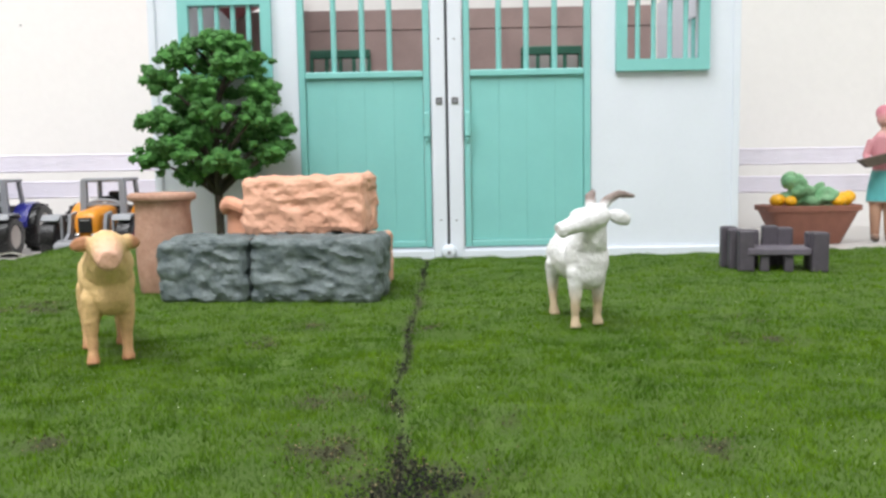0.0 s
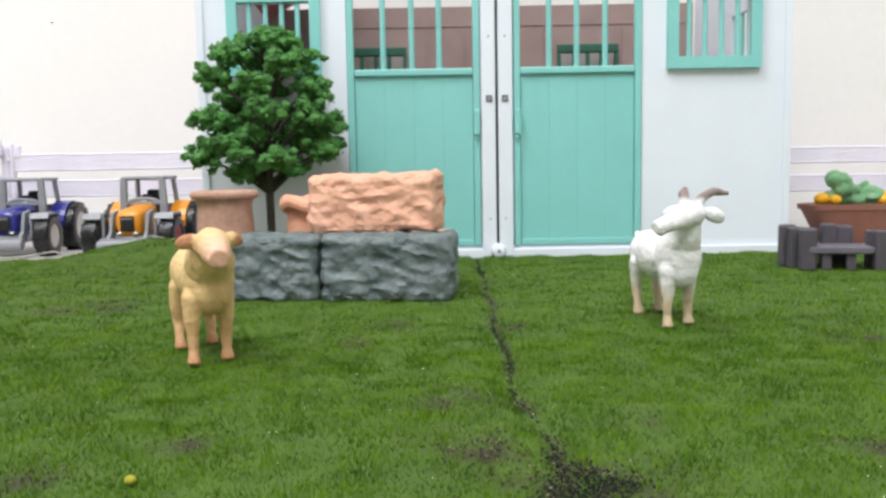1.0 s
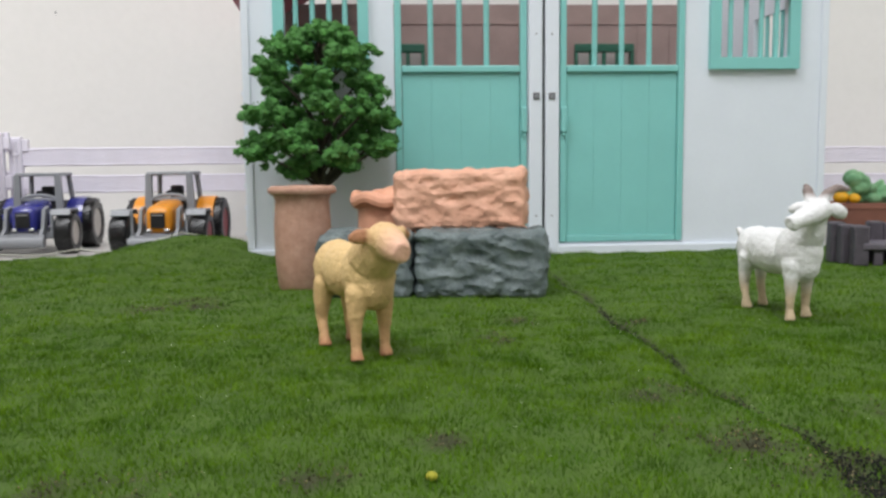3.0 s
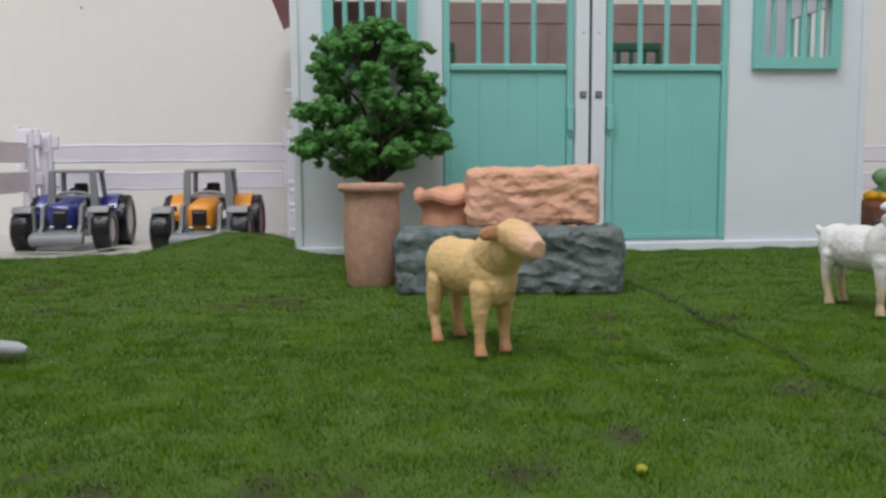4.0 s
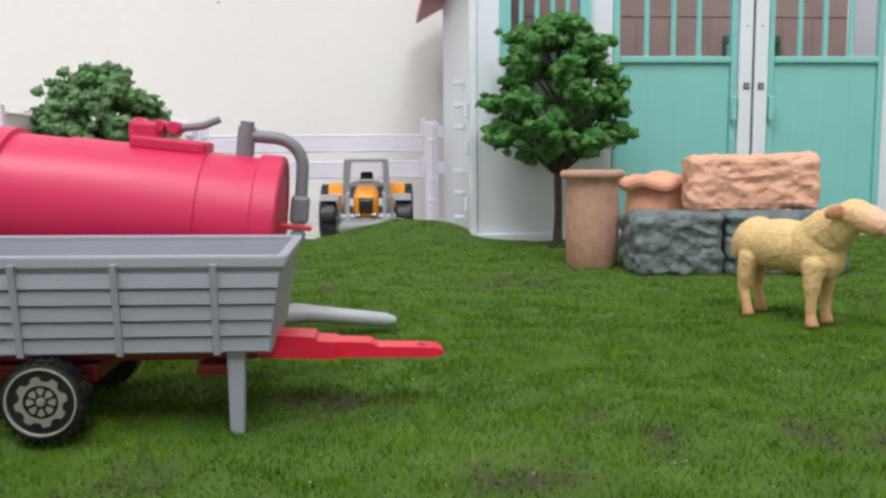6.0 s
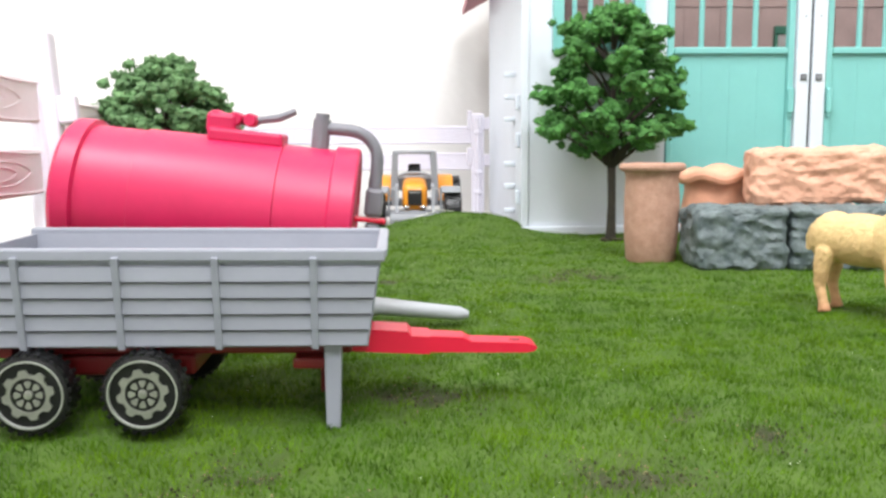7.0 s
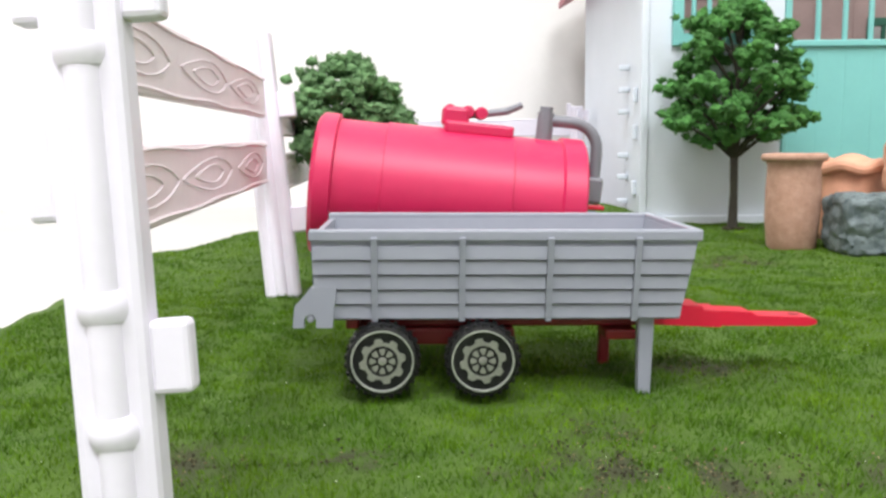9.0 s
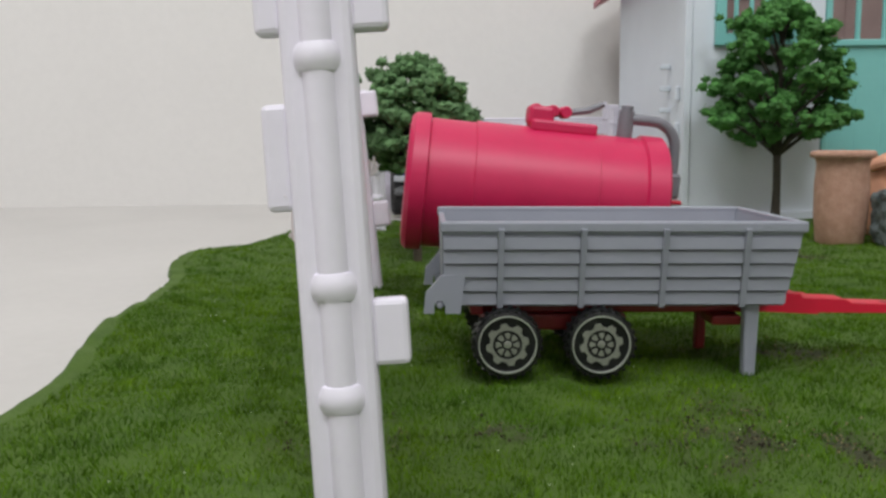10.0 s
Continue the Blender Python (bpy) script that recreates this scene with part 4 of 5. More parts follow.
blob(s, (-0.0010, -0.0262, 0.0400), (0.0062, 0.0064, 0.0056))
tube(s, [(-0.0010, -0.0260, 0.0400), (-0.0012, -0.0315, 0.0388), (-0.0014, -0.0360, 0.0374), (-0.0014, -0.0390, 0.0366)], [0.0054, 0.0052, 0.0044, 0.0032], 12)
blob(s, (0.0066, -0.0238, 0.0412), (0.0044, 0.0018, 0.0025), (0, 12, 25))
blob(s, (-0.0086, -0.0238, 0.0412), (0.0044, 0.0018, 0.0025), (0, -12, -25))
for x, y in ((-0.0066, -0.0145), (0.0054, -0.0125), (-0.0066, 0.0130), (0.0060, 0.0165)):
    hind = y > 0
    tube(s, [(x * 0.7, y, 0.0290), (x * 0.9, y, 0.0220), (x, y + (0.0012 if hind else 0), 0.0145), (x, y + (0.0016 if hind else 0), 0.0095), (x, y, 0.004), (x, y - 0.001, 0.0)], [0.0022, 0.0042, 0.0031, 0.0021, 0.0018, 0.0025], 10)
tube(s, [(0, 0.0215, 0.0310), (0.0005, 0.0240, 0.0270), (0.0005, 0.0245, 0.0215)], [0.0024, 0.0023, 0.0017], 8)
lamb = fused("lamb_figurine", s, LAMB, 0.0005, 5)
wool = lamb.modifiers.new("wool", "DISPLACE")
wool.texture = bpy.data.textures.new("wool", "CLOUDS")
wool.texture.noise_scale, wool.strength, wool.mid_level = 0.0022, 0.0006, 0.5
lamb.matrix_basis = pose(-0.1143, 0.2912, 0.0006, 0, 0, 26) @ Matrix.Diagonal((0.92, 0.98, 0.98, 1))
tagged(lamb, "yellowish cream lamb figurine standing on the grass", "lamb figurine")

d = bmesh.new()
for x in (-0.005, 0.005):
    tube(d, [(x, 0, 0.034), (x, 0, 0.018), (x, 0, 0.004)], [0.0052, 0.0042, 0.0032], 10)
    blob(d, (x, -0.004, 0.003), (0.0034, 0.0075, 0.003))
lathe(d, [(0.0125, 0.031), (0.0115, 0.042), (0.0088, 0.056)], Matrix.Diagonal((1, 0.7, 1, 1)), 20)
lathe(d, [(0.0080, 0.056), (0.0092, 0.072), (0.0085, 0.082), (0.004, 0.087)], Matrix.Diagonal((1, 0.65, 1, 1)), 20)
tube(d, [(-0.009, 0, 0.080), (-0.013, -0.002, 0.068), (-0.012, -0.009, 0.062)], [0.0034, 0.003, 0.0025], 10)
tube(d, [(0.009, 0, 0.080), (0.013, -0.001, 0.068), (0.011, -0.008, 0.062)], [0.0034, 0.003, 0.0025], 10)
tube(d, [(0, 0, 0.085), (0, 0, 0.092)], 0.003, 10)
blob(d, (0, 0, 0.097), (0.0062, 0.0068, 0.0078))
blob(d, (0, 0.002, 0.101), (0.0070, 0.0072, 0.0066))
doll = fused("farm_doll", d, DOLL, 0.0007, 3)
doll.matrix_basis = pose(0.3485, 0.678, FLOOR_Z, 0, 0, -20)
tagged(doll, "painted plastic farm doll in pink top and turquoise skirt", "doll")
tray = thing("tray", "dark brown shallow tray carried by the doll", "tray", pose(0.3370, 0.666, 0.0605, 0, -14, -10))
part("body", prism(bmesh.new(), [(-0.013, 0.004), (-0.008, -0.003), (0.008, -0.003), (0.013, 0.004)], -0.006, 0.006), BARK_GREEN, tray)


# ---- tractors ----
def wheel(name, parent, place, r, w, rim_mat, lugs=14):
    """A wheel whose axle lies along x; the outer face looks along +x when w is positive."""
    s = 1 if w > 0 else -1
    w = abs(w)
    m = pose(*place, 0, 90 * s, 0)
    b = lathe(bmesh.new(), [(r * 0.56, -w / 2), (r * 0.88, -w / 2), (r * 0.96, -w * 0.36), (r * 0.97, w * 0.36), (r * 0.88, w / 2), (r * 0.62, w / 2), (r * 0.56, w * 0.3)], m, 32)
    t = part(name, b, TYRE, parent, smooth=False)
    lug = bmesh.new()
    for k in range(lugs):
        for side in (-1, 1):
            a = 360 * (k + 0.25 * side) / lugs
            box(lug, r * 0.93, r * 1.0, -r * 0.055, r * 0.055, -w * 0.24, w * 0.24, 0, m @ pose(0, 0, 0, 0, 0, a) @ pose(0, 0, side * w * 0.23, side * 28, 0, 0))
    part("tread", lug, TYRE, t)
    rb = lathe(bmesh.new(), [(r * 0.60, w * 0.42), (r * 0.56, w * 0.30), (r * 0.44, w * 0.16), (r * 0.20, w * 0.20), (r * 0.17, w * 0.36), (r * 0.06, w * 0.38)], m, 28)
    part("rim", rb, rim_mat, t, smooth=True)
    return t


def tractor(m, paint, rim_mat, label):
    """A toy tractor that faces -y; its front axle is at y = 0."""
    t = thing("toy_tractor", label, "toy tractor", m, "toy tractors")
    hood = boxed(-0.0094, 0.0094, -0.011, 0.030, 0.016, 0.0400, 0.0052, seg=4)
    for v in hood.verts:
        if v.co.z > 0.028:
            v.co.z -= 0.0045 * max(0.0, (0.012 - v.co.y) / 0.023)
    part("hood", hood, paint, t, smooth=True)
    part("grille", boxed(-0.0052, 0.0052, -0.0122, -0.0106, 0.0205, 0.0318, 0.0006), BLACK, t)
    for x in (-0.0062, 0.0062):
        part("headlight", blob(bmesh.new(), (x, -0.0118, 0.0190), (0.0022, 0.001, 0.0012)), LAMP_SILVER, t, smooth=True)
    part("grille_badge", boxed(-0.0040, 0.0040, -0.0126, -0.0123, 0.0296, 0.0303), LAMP_SILVER, t)
    part("chassis", boxed(-0.009, 0.009, -0.010, 0.066, 0.010, 0.0168, 0.001), TRACTOR_GREY, t)
    part("axle", boxed(-0.025, 0.025, -0.003, 0.003, 0.0115, 0.0165, 0.001), TRACTOR_GREY, t)
    part("axle", boxed(-0.026, 0.026, 0.046, 0.053, 0.016, 0.022, 0.001), TRACTOR_GREY, t)
    # front weight roller on two arms
    part("front_roller", lathe(bmesh.new(), [(0.0035, -0.0185), (0.0042, -0.0180), (0.0042, 0.0180), (0.0035, 0.0185)], pose(0, -0.0215, 0.0105, 0, 90), 18), TRACTOR_GREY, t)
    part("front_plate", boxed(-0.0180, 0.0180, -0.0200, -0.0175, 0.009, 0.0160, 0.0008), TRACTOR_GREY, t)
    for x in (-0.0135, 0.0135):
        arm = bmesh.new()
        prism(arm, [(-0.018, 0.009), (-0.018, 0.014), (-0.010, 0.020), (-0.006, 0.034), (0.004, 0.036), (0.004, 0.031), (-0.001, 0.030), (-0.004, 0.018), (-0.012, 0.009)], -0.0012, 0.0012, pose(x, 0, 0, 0, 0, 90))
        part("arm", arm, TRACTOR_GREY, t)
    # cab
    for x in (-1, 1):
        p = bmesh.new()
        prism(p, [(x * 0.0190, 0.024), (x * 0.0132, 0.024), (x * 0.0128, 0.0590), (x * 0.0172, 0.0590)], 0.0225, 0.0262)
        part("cab_post", p, TRACTOR_GREY, t)
        p = bmesh.new()
        tube(p, [(x * 0.0165, 0.056, 0.030), (x * 0.0145, 0.052, 0.0585)], 0.0019, 8)
        part("cab_post", p, TRACTOR_GREY, t)
        part("side_panel", boxed(x * 0.0165 - 0.0018, x * 0.0165 + 0.0018, 0.020, 0.058, 0.018, 0.0315, 0.0008), TRACTOR_GREY, t)
        # front mudguard: a flat plate with a bent lip on an upright
        g2 = bmesh.new()
        prism(g2, [(-0.0115, 0.0300), (-0.0085, 0.0338), (0.0080, 0.0338), (0.0110, 0.0310), (0.0110, 0.0298), (0.0074, 0.0325), (-0.0078, 0.0325), (-0.0106, 0.0292)], -0.0068, 0.0068, pose(x * 0.0270, 0, 0, 0, 0, 90))
        box(g2, x * 0.0195 - 0.0010, x * 0.0195 + 0.0010, -0.0085, -0.0060, 0.0130, 0.0335, 0.0004)
        part("front_mudguard", g2, TRACTOR_GREY, t)
        g3 = bmesh.new()
        outer = [(0.0226 * math.cos(radians(a)), 0.0195 + 0.0218 * math.sin(radians(a))) for a in range(20, 176, 13)]
        inner = [(0.0204 * math.cos(radians(a)), 0.0195 + 0.0203 * math.sin(radians(a))) for a in range(175, 19, -13)]
        prism(g3, outer + inner, -0.0062, 0.0062, pose(x * 0.0240, 0.0495, 0, 0, 0, 90))
        part("rear_mudguard", g3, paint, t)
        wheel("front_wheel", t, (x * 0.0285, 0, 0.0157), 0.0157, 0.0125 * x, rim_mat)
        wheel("rear_wheel", t, (x * 0.0300, 0.0495, 0.0200), 0.0200, 0.0135 * x, rim_mat)
    roof2 = boxed(-0.0168, 0.0168, 0.0225, 0.056, 0.0580, 0.0608, 0.0012)
    part("cab_roof", roof2, TRACTOR_GREY, t)
    part("cab_rail", boxed(-0.0150, 0.0150, 0.0232, 0.0262, 0.0385, 0.0415, 0.0008), TRACTOR_GREY, t)
    part("cab_back", boxed(-0.0150, 0.0150, 0.0535, 0.0565, 0.028, 0.0385, 0.0008), TRACTOR_GREY, t)
    arch = bmesh.new()
    tube(arch, [(0.0125 * math.cos(radians(a)), 0.0242, 0.0395 + 0.0040 * math.sin(radians(a))) for a in range(0, 181, 20)], 0.0014, 8)
    part("dash_arch", arch, TRACTOR_GREY, t, smooth=True)
    part("seat", boxed(-0.0050, 0.0050, 0.044, 0.050, 0.030, 0.0500, 0.0016), BLACK, t)
    part("seat_base", boxed(-0.0055, 0.0055, 0.034, 0.050, 0.028, 0.0355, 0.001), BLACK, t)
    wh = bmesh.new()
    tube(wh, [(0, 0.030, 0.033), (0, 0.0335, 0.0440)], 0.0008, 6)
    lathe(wh, [(0.0046, -0.0005), (0.0052, 0), (0.0046, 0.0005)], pose(0, 0.0338, 0.0445, -25), 20)
    part("steering_wheel", wh, BLACK, t)
    return t


tractor(pose(-0.2665, 0.645, FLOOR_Z, 0, 0, -1), TRACTOR_ORANGE, RIM_RED, "orange toy tractor with grey cab and red rims")
tractor(pose(-0.3715, 0.669, FLOOR_Z, 0, 0, 2), TRACTOR_BLUE, RIM_WHITE, "blue toy tractor with grey cab and white rims")
w = bmesh.new()
tube(w, [(-0.46, 0.612, 0.001), (-0.40, 0.620, 0.0025), (-0.345, 0.618, 0.001), (-0.318, 0.624, 0.0045), (-0.295, 0.618, 0.001), (-0.27, 0.616, 0.0085), (-0.25, 0.628, 0.0145), (-0.232, 0.63, 0.012), (-0.215, 0.612, 0.005)], 0.0004, 6)
tagged(mesh_object("thread", w, WIRE), "loose pale thread along the mat edge", "thread")

# ---- slurry tank trailer ----
tank = thing("tank_trailer", "red plastic toy slurry tank trailer with grey pipe", "toy tanker", pose(-0.3394, 0.2865, 0.0414, 0, 6.4, 0) @ Matrix.Diagonal((1.04, 1.02, 1.02, 1)))
R = 0.0242
prof = [(R * 0.80, -0.0455), (R * 0.96, -0.0450), (R * 1.02, -0.0435), (R * 1.02, -0.0385), (R * 0.955, -0.0380), (R * 0.95, -0.0226), (R * 0.972, -0.0224), (R * 0.972, 0.0192), (R * 0.95, 0.0194), (R * 0.95, 0.0352), (R * 1.0, 0.0358), (R * 1.0, 0.0425), (R * 0.97, 0.0432), (R * 0.90, 0.0434), (R * 0.86, 0.0426), (R * 0.15, 0.0430)]
body = part("tank", lathe(bmesh.new(), prof, pose(0, 0, 0, 0, 90), 56), RED, tank, "glossy red tank barrel", smooth=True)
part("lid_base", boxed(-0.004, 0.019, -0.008, 0.008, R * 0.9, R * 1.08, 0.001), RED, tank)
hat = part("lid_hinge", boxed(-0.005, 0.004, -0.006, 0.006, R * 1.0, R * 1.28, 0.0014), RED, tank)
for x in (-0.0025, 0.0035, 0.008):
    part("lug", lathe(bmesh.new(), [(0.0018, -0.005), (0.0022, -0.004), (0.0022, 0.004), (0.0018, 0.005)], pose(x, 0, R * 1.22, 90), 12), RED, hat)
lv = bmesh.new()
tube(lv, [(0.002, 0, R * 1.16), (0.009, 0, R * 1.22), (0.0165, 0, R * 1.29), (0.0215, 0, R * 1.40)], [0.0010, 0.0012, 0.0013, 0.0011], 8)
part("lever", lv, PIPE_GREY, tank, "grey lid lever")
st = bmesh.new()
lathe(st, [(0.0028, 0), (0.0028, 0.010), (0.0022, 0.0100), (0.0022, 0.0118)], pose(0.030, 0, R * 0.92), 14)
part("pipe_stub", st, PIPE_GREY, tank)
pp = bmesh.new()
pts = [(0.031, 0, R * 1.22), (0.035, 0, R * 1.225)]
for k in range(0, 91, 15):
    pts.append((0.0395 + 0.009 * math.sin(radians(k)), 0, R * 1.225 - 0.009 * (1 - math.cos(radians(k)))))
pts += [(0.0487, 0, 0.014), (0.0487, 0, 0.009)]
tube(pp, pts, 0.0020, 12)
part("pipe", pp, PIPE_GREY, tank, "bent dark grey pipe", smooth=True)
vl = boxed(0.0458, 0.0516, -0.0030, 0.0030, 0.0026, 0.0118, 0.0012)
box(vl, 0.0465, 0.0510, -0.0024, 0.0024, -0.0045, 0.0002, 0.0008)
part("valve", vl, PIPE_GREY, tank)
part("valve_arm", boxed(0.0415, 0.0530, -0.0026, 0.0026, 0.0006, 0.0022, 0.0005), RED_BAR, tank)
db = bmesh.new()
tube(db, [(-0.03, 0, -0.0300), (0.040, 0, -0.0290), (0.052, 0, -0.0272), (0.0535, 0, -0.0270), (0.060, 0, -0.0270), (0.0800, 0, -0.0270), (0.0830, 0, -0.0270)], [0.0030, 0.0032, 0.0034, 0.0030, 0.0028, 0.0024, 0.0012], 12)
part("drawbar", db, HITCH_GREY, tank, "light grey drawbar resting on the grass", smooth=True)
part("saddle", boxed(-0.028, 0.030, -0.013, 0.013, -0.0295, -0.0205, 0.001), CHASSIS, tank)
for y in (-0.0175, 0.0175):
    for x in (-0.024, -0.004):
        s2 = -1 if y < 0 else 1
        b2 = wheel("wheel", tank, (0, 0, 0), 0.0082, 0.006, RIM_DARK, 12)
        b2.matrix_basis = pose(x, y, -0.0315, 0, 0, 90 * s2)

# ---- grey box trailer ----
trailer = thing("box_trailer", "grey plastic toy farm trailer with red drawbar and four wheels", "toy trailer", pose(-0.3297, 0.2045, 0.0, 0, 0.8, 0))
TZ0, TZ1 = 0.0190, 0.0392
LB0, LB1, LT0, LT1 = -0.0455, 0.0420, -0.0460, 0.0450
WB, WT = 0.0195, 0.0228


def hull(t):
    """Half length and width of the flared box at the height t from 0 to 1."""
    return LB0 + (LT0 - LB0) * t, LB1 + (LT1 - LB1) * t, WB + (WT - WB) * t


def slab(corners, thick):
    """A plate from four corners, with thickness along its normal."""
    b = bmesh.new()
    vs = [Vector(c) for c in corners]
    n = (vs[1] - vs[0]).cross(vs[2] - vs[0]).normalized() * thick
    a = [b.verts.new(v) for v in vs]
    c = [b.verts.new(v + n) for v in vs]
    b.faces.new(a)
    b.faces.new(c[::-1])
    for i in range(4):
        j = (i + 1) % 4
        b.faces.new((a[j], a[i], c[i], c[j]))
    bmesh.ops.recalc_face_normals(b, faces=b.faces[:])
    return b


for s2 in (-1, 1):
    p = part("side_panel", slab([(LB0, s2 * WB, TZ0), (LB1, s2 * WB, TZ0), (LT1, s2 * WT, TZ1), (LT0, s2 * WT, TZ1)], 0.0014 * s2), TRAILER, trailer)
    for k in range(5):
        t0, t1 = 0.03 + k * 0.178, 0.03 + k * 0.178 + 0.150
        a0, a1, aw = hull(t0)
        b0, b1, bw = hull(t1)
        z0, z1 = TZ0 + (TZ1 - TZ0) * t0, TZ0 + (TZ1 - TZ0) * t1
        pl = slab([(a0 + 0.0004, s2 * aw, z0), (a1 - 0.0004, s2 * aw, z0), (b1 - 0.0004, s2 * bw, z1), (b0 + 0.0004, s2 * bw, z1)], -0.0007 * s2)
        for v in pl.verts:
            if v.co.z < (z0 + z1) / 2 and abs(v.co.y) > aw:
                v.co.y += s2 * 0.0007
        part("plank", pl, TRAILER, p)
    for x in (-0.0312, -0.0106, 0.0100, 0.0306):
        rib = slab([(x - 0.0007, s2 * WB, TZ0), (x + 0.0007, s2 * WB, TZ0), (x + 0.0007, s2 * WT, TZ1), (x - 0.0007, s2 * WT, TZ1)], -0.0019 * s2)
        part("rib", rib, TRAILER, p)
    part("rim", boxed(LT0 - 0.0004, LT1 + 0.0008, min(s2 * (WT - 0.0012), s2 * (WT + 0.0008)), max(s2 * (WT - 0.0012), s2 * (WT + 0.0008)), TZ1 - 0.0012, TZ1 + 0.0016, 0.0005), TRAILER, p)
    br = bmesh.new()
    prism(br, [(-0.0400, TZ0 + 0.0085), (-0.0462, TZ0 + 0.0080), (-0.0480, TZ0 + 0.0058), (-0.0500, TZ0 + 0.0035), (-0.0505, TZ0 - 0.0016), (-0.0478, TZ0 - 0.0016), (-0.0478, TZ0 + 0.0006), (-0.0470, TZ0 + 0.0016), (-0.0458, TZ0 + 0.0016), (-0.0450, TZ0 + 0.0006), (-0.0450, TZ0 - 0.0016), (-0.0412, TZ0 - 0.0016)], s2 * (WB + 0.0008), s2 * (WB + 0.0028))
    k2 = part("tail_bracket", br, TRAILER, p)
    part("pin", lathe(bmesh.new(), [(0.0009, 0), (0.0009, 0.0020), (0.0006, 0.0024)], pose(-0.0464, s2 * (WB + 0.0004), TZ0 + 0.0005, -90 * s2), 12), TRAILER, k2)
part("front_panel", slab([(LB1, -WB, TZ0), (LB1, WB, TZ0), (LT1, WT, TZ1), (LT1, -WT, TZ1)], -0.0014), TRAILER, trailer)
part("front_rim", boxed(LT1 - 0.0012, LT1 + 0.0012, -WT + 0.0012, WT - 0.0012, TZ1 - 0.0003, TZ1 + 0.0015, 0.0004), TRAILER, trailer)
part("tailgate", slab([(LB0, -WB, TZ0), (LB0, WB, TZ0), (LT0, WT, TZ1), (LT0, -WT, TZ1)], 0.0014), TRAILER, trailer)
part("bed", boxed(LB0, LB1, -WB, WB, TZ0 - 0.0002, TZ0 + 0.0012), TRAILER, trailer)
ch = part("chassis", boxed(-0.0385, 0.0380, -0.0120, 0.0120, TZ0 - 0.0036, TZ0 - 0.0003, 0.0006), CHASSIS, trailer)
part("axle_block", boxed(-0.0350, 0.0030, -0.0135, 0.0135, TZ0 - 0.0080, TZ0 - 0.0037, 0.0008), CHASSIS, ch)
part("rear_block", boxed(-0.0385, -0.0352, -0.0175, 0.0175, TZ0 - 0.0030, TZ0 - 0.0004, 0.0005), CHASSIS, ch)
bar = bmesh.new()
prism(bar, [(0.0330, TZ0 - 0.0036), (0.0330, TZ0 + 0.0014), (0.0430, TZ0 + 0.0013), (0.0508, TZ0 + 0.0008), (0.0516, TZ0 - 0.0002), (0.0560, TZ0 - 0.0005), (0.0560, TZ0 - 0.0046)], -0.0095, 0.0005)
prism(bar, [(0.0560, TZ0 - 0.0045), (0.0560, TZ0 - 0.0006), (0.0640, TZ0 - 0.0010), (0.0658, TZ0 - 0.0020), (0.0790, TZ0 - 0.0024), (0.0808, TZ0 - 0.0029), (0.0815, TZ0 - 0.0036), (0.0808, TZ0 - 0.0043), (0.0790, TZ0 - 0.0047)], -0.0080, -0.0010)
part("drawbar", bar, RED_BAR, trailer, "bright red tapering drawbar")
eye = bmesh.new()
lathe(eye, [(0.0014, 0), (0.0014, 0.0003)], pose(0.0765, -0.0045, TZ0 - 0.0025), 14)
part("drawbar_eye", eye, CHASSIS, trailer)
part("leg_block", boxed(0.0250, 0.0330, -0.0160, -0.0060, TZ0 - 0.0062, TZ0 - 0.0037, 0.0006), CHASSIS, ch)
lg = bmesh.new()
box(lg, 0.0322, 0.0362, -0.0190, -0.0160, -0.0002, TZ0 + 0.0002, 0.0005)
for v in lg.verts:
    if v.co.z < 0.008:
        v.co.x = 0.0342 + (v.co.x - 0.0342) * 0.78
part("stand_leg", lg, TRAILER, trailer, "grey stand leg")
lg = bmesh.new()
box(lg, 0.0290, 0.0318, 0.0090, 0.0120, -0.0002, TZ0 - 0.0037, 0.0005)
part("stand_leg", lg, CHASSIS, trailer, "dark red stand leg")


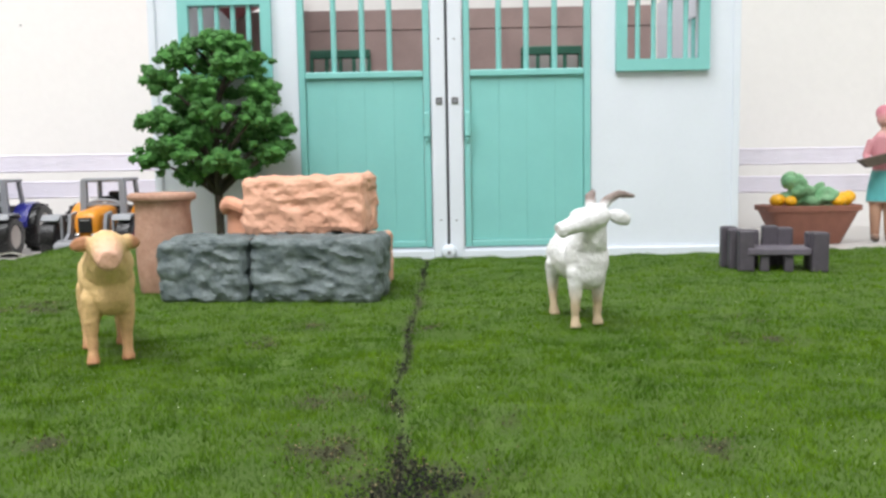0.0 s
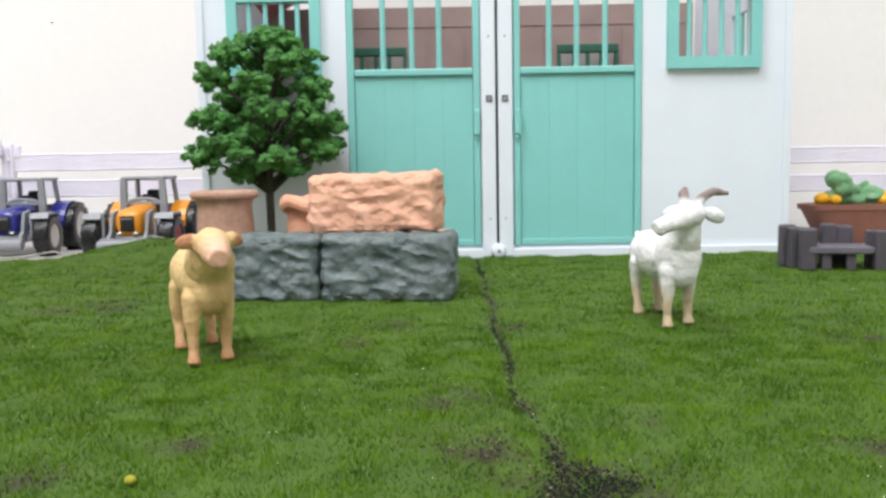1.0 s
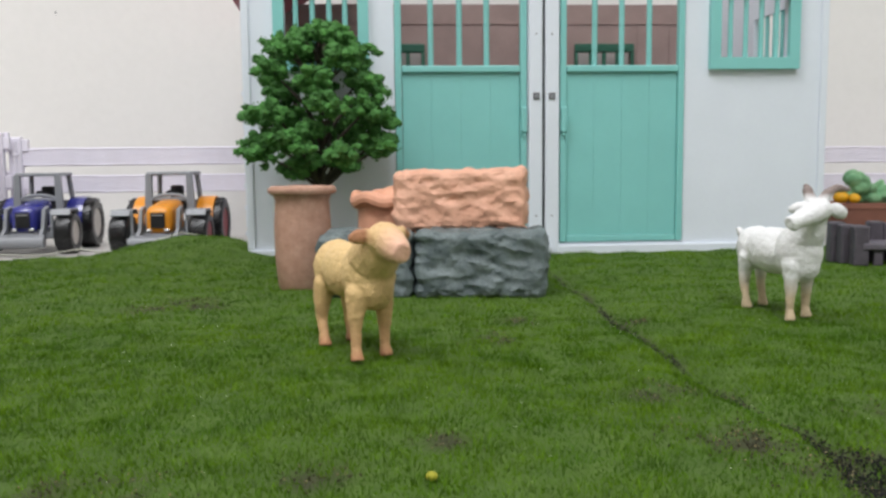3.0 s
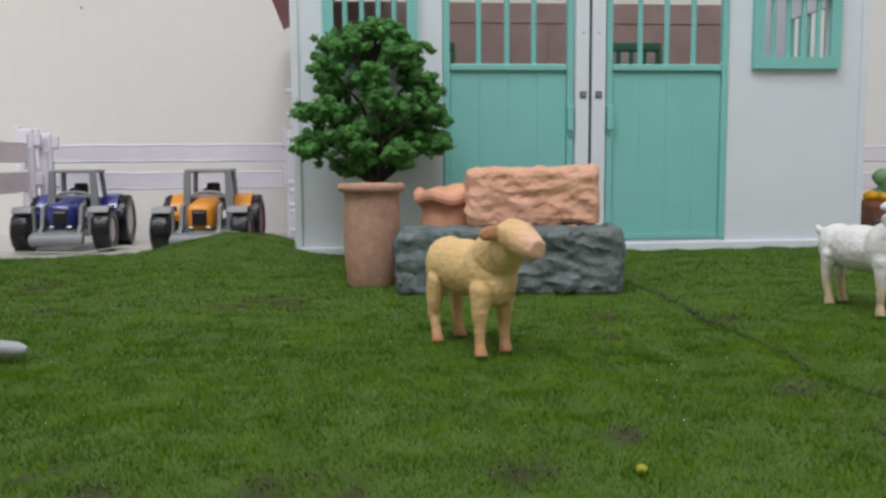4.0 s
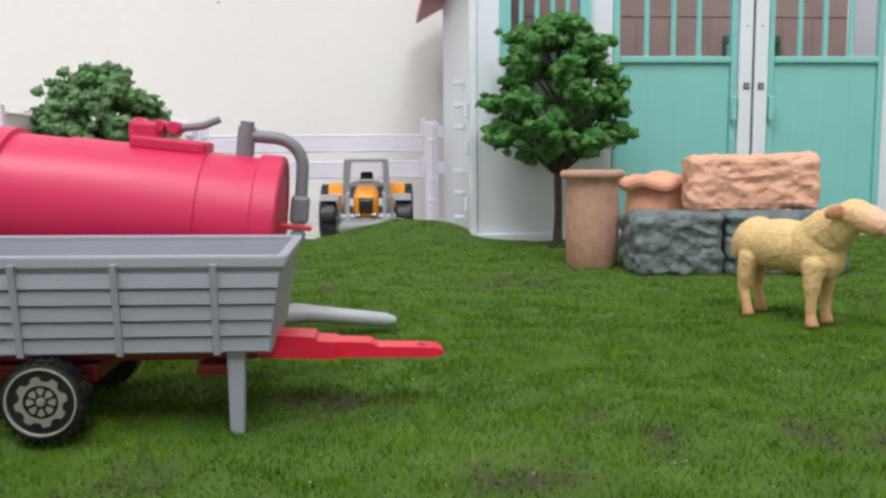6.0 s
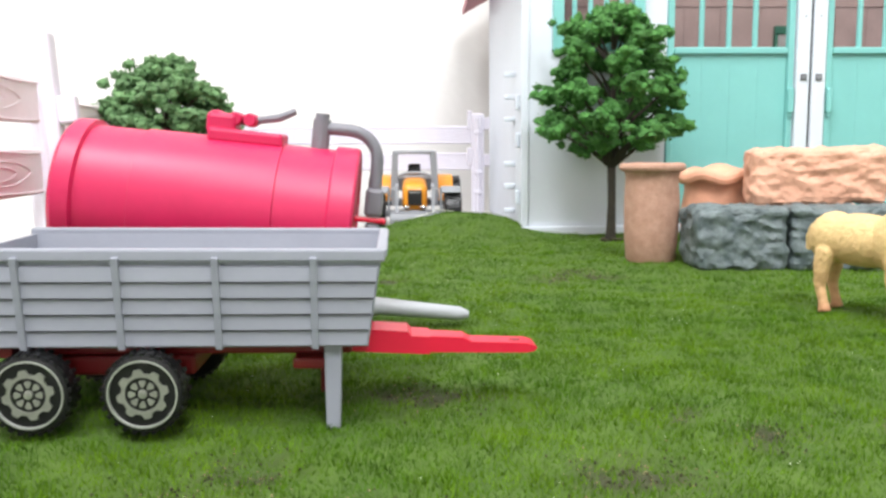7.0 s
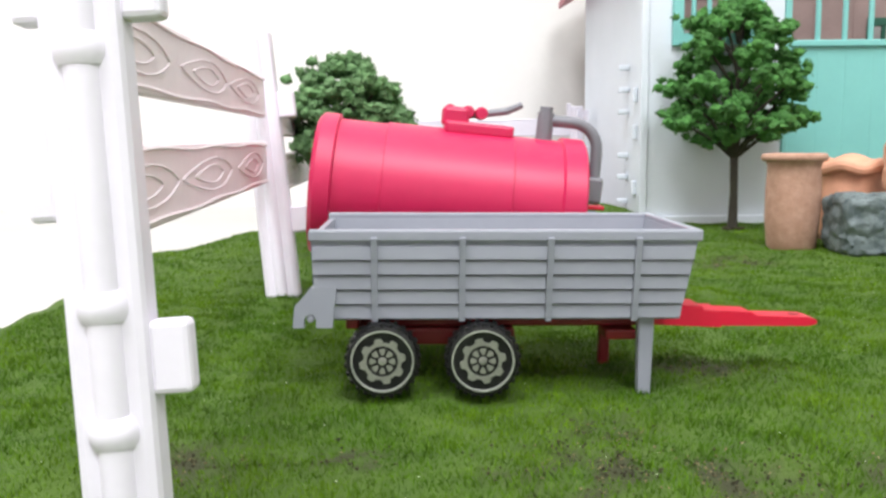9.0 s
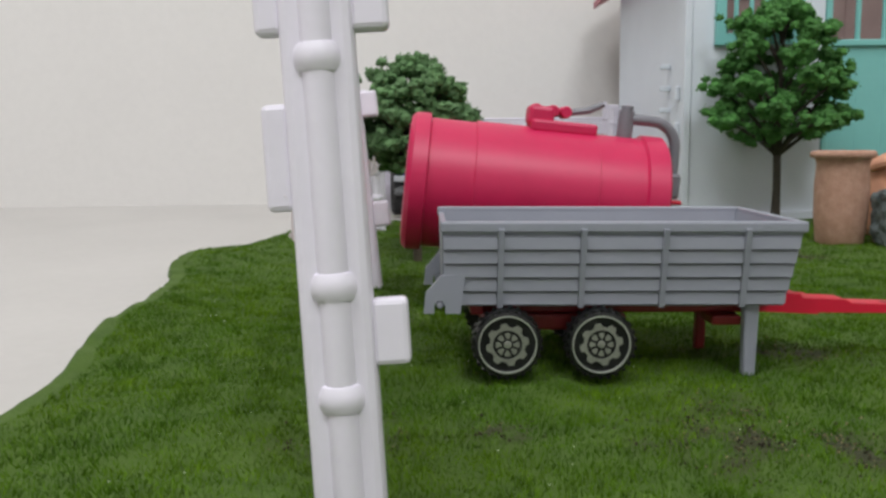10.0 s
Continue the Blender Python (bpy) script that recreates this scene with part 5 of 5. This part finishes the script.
def trailer_wheel(x, s2):
    """A lugged tyre with a silver ring, a lobed silver plate and a spoked hub."""
    r, w2 = 0.0090, 0.0062
    m = pose(x, s2 * 0.0215, 0.0098, -90 * s2 if s2 > 0 else 90)
    t = part("wheel", lathe(bmesh.new(), [(r * 0.5, -w2 / 2), (r * 0.90, -w2 / 2), (r * 0.965, -w2 * 0.3), (r * 0.965, w2 * 0.3), (r * 0.92, w2 * 0.46), (r * 0.80, w2 * 0.5), (r * 0.78, w2 * 0.42)], m, 40), TYRE, trailer, "black tyre with silver hub")
    lug = bmesh.new()
    for k in range(26):
        for side in (-1, 1):
            box(lug, r * 0.93, r * 1.0, -r * 0.05, r * 0.05, -w2 * 0.2, w2 * 0.2, 0, m @ pose(0, 0, 0, 0, 0, 360 * (k + 0.5 * (side > 0)) / 26) @ pose(0, 0, side * w2 * 0.27))
    part("tread", lug, TYRE, t)
    part("hub", lathe(bmesh.new(), [(r * 0.80, w2 * 0.36), (r * 0.78, w2 * 0.42), (r * 0.3, w2 * 0.40), (r * 0.05, w2 * 0.40)], m, 36), RIM_DARK, t)
    part("ring", lathe(bmesh.new(), [(r * 0.83, w2 * 0.46), (r * 0.825, w2 * 0.53), (r * 0.785, w2 * 0.53), (r * 0.775, w2 * 0.43)], m, 44, caps=False), CHROME, t, "silver rim ring")
    st2 = bmesh.new()
    n = 96
    rin, rout = [], []
    for k in range(n):
        a = 2 * math.pi * k / n
        lobe = 0.5 + 0.5 * math.tanh(5 * math.sin(8 * a))
        ro = r * (0.50 + 0.105 * lobe)
        rout.append([st2.verts.new((ro * math.cos(a), ro * math.sin(a), z)) for z in (w2 * 0.41, w2 * 0.485)])
        rin.append([st2.verts.new((r * 0.41 * math.cos(a), r * 0.41 * math.sin(a), z)) for z in (w2 * 0.41, w2 * 0.485)])
    for k in range(n):
        j = (k + 1) % n
        st2.faces.new((rin[k][1], rout[k][1], rout[j][1], rin[j][1]))
        st2.faces.new((rout[k][0], rout[j][0], rout[j][1], rout[k][1]))
        st2.faces.new((rin[j][0], rin[k][0], rin[k][1], rin[j][1]))
    bmesh.ops.transform(st2, matrix=m, verts=st2.verts[:])
    part("lobed_plate", st2, PLATE, t, "silver lobed plate")
    sp = bmesh.new()
    for k in range(8):
        wedge = [(r * 0.165, -r * 0.028), (r * 0.290, -r * 0.085), (r * 0.335, -r * 0.055), (r * 0.335, r * 0.055), (r * 0.290, r * 0.085), (r * 0.165, r * 0.028)]
        prism(sp, wedge, -w2 * 0.475, -w2 * 0.41, m @ pose(0, 0, 0, 0, 0, 45 * k) @ pose(0, 0, 0, -90))
    lathe(sp, [(r * 0.12, w2 * 0.41), (r * 0.10, w2 * 0.5), (r * 0.03, w2 * 0.52)], m, 14)
    part("spokes", sp, PLATE, t)


for x in (-0.0294, -0.0057):
    for s2 in (-1, 1):
        trailer_wheel(x, s2)
for x in (-0.0294, -0.0057):
    ax = bmesh.new()
    lathe(ax, [(0.0012, -0.019), (0.0012, 0.019)], pose(x, 0, 0.0098, 90), 10)
    part("axle", ax, CHASSIS, ch)

# ---- small litter on the grass ----
for x, y, r in ((-0.0955, 0.1705, 0.0012),):
    yb = blob(bmesh.new(), (0, 0, 0), (r, r, r * 0.8))
    o = mesh_object("petal", yb, PETAL, True)
    o.matrix_basis = pose(x, y, 0.0016)
    tagged(o, "tiny dull yellow crumb on the grass", "crumb")
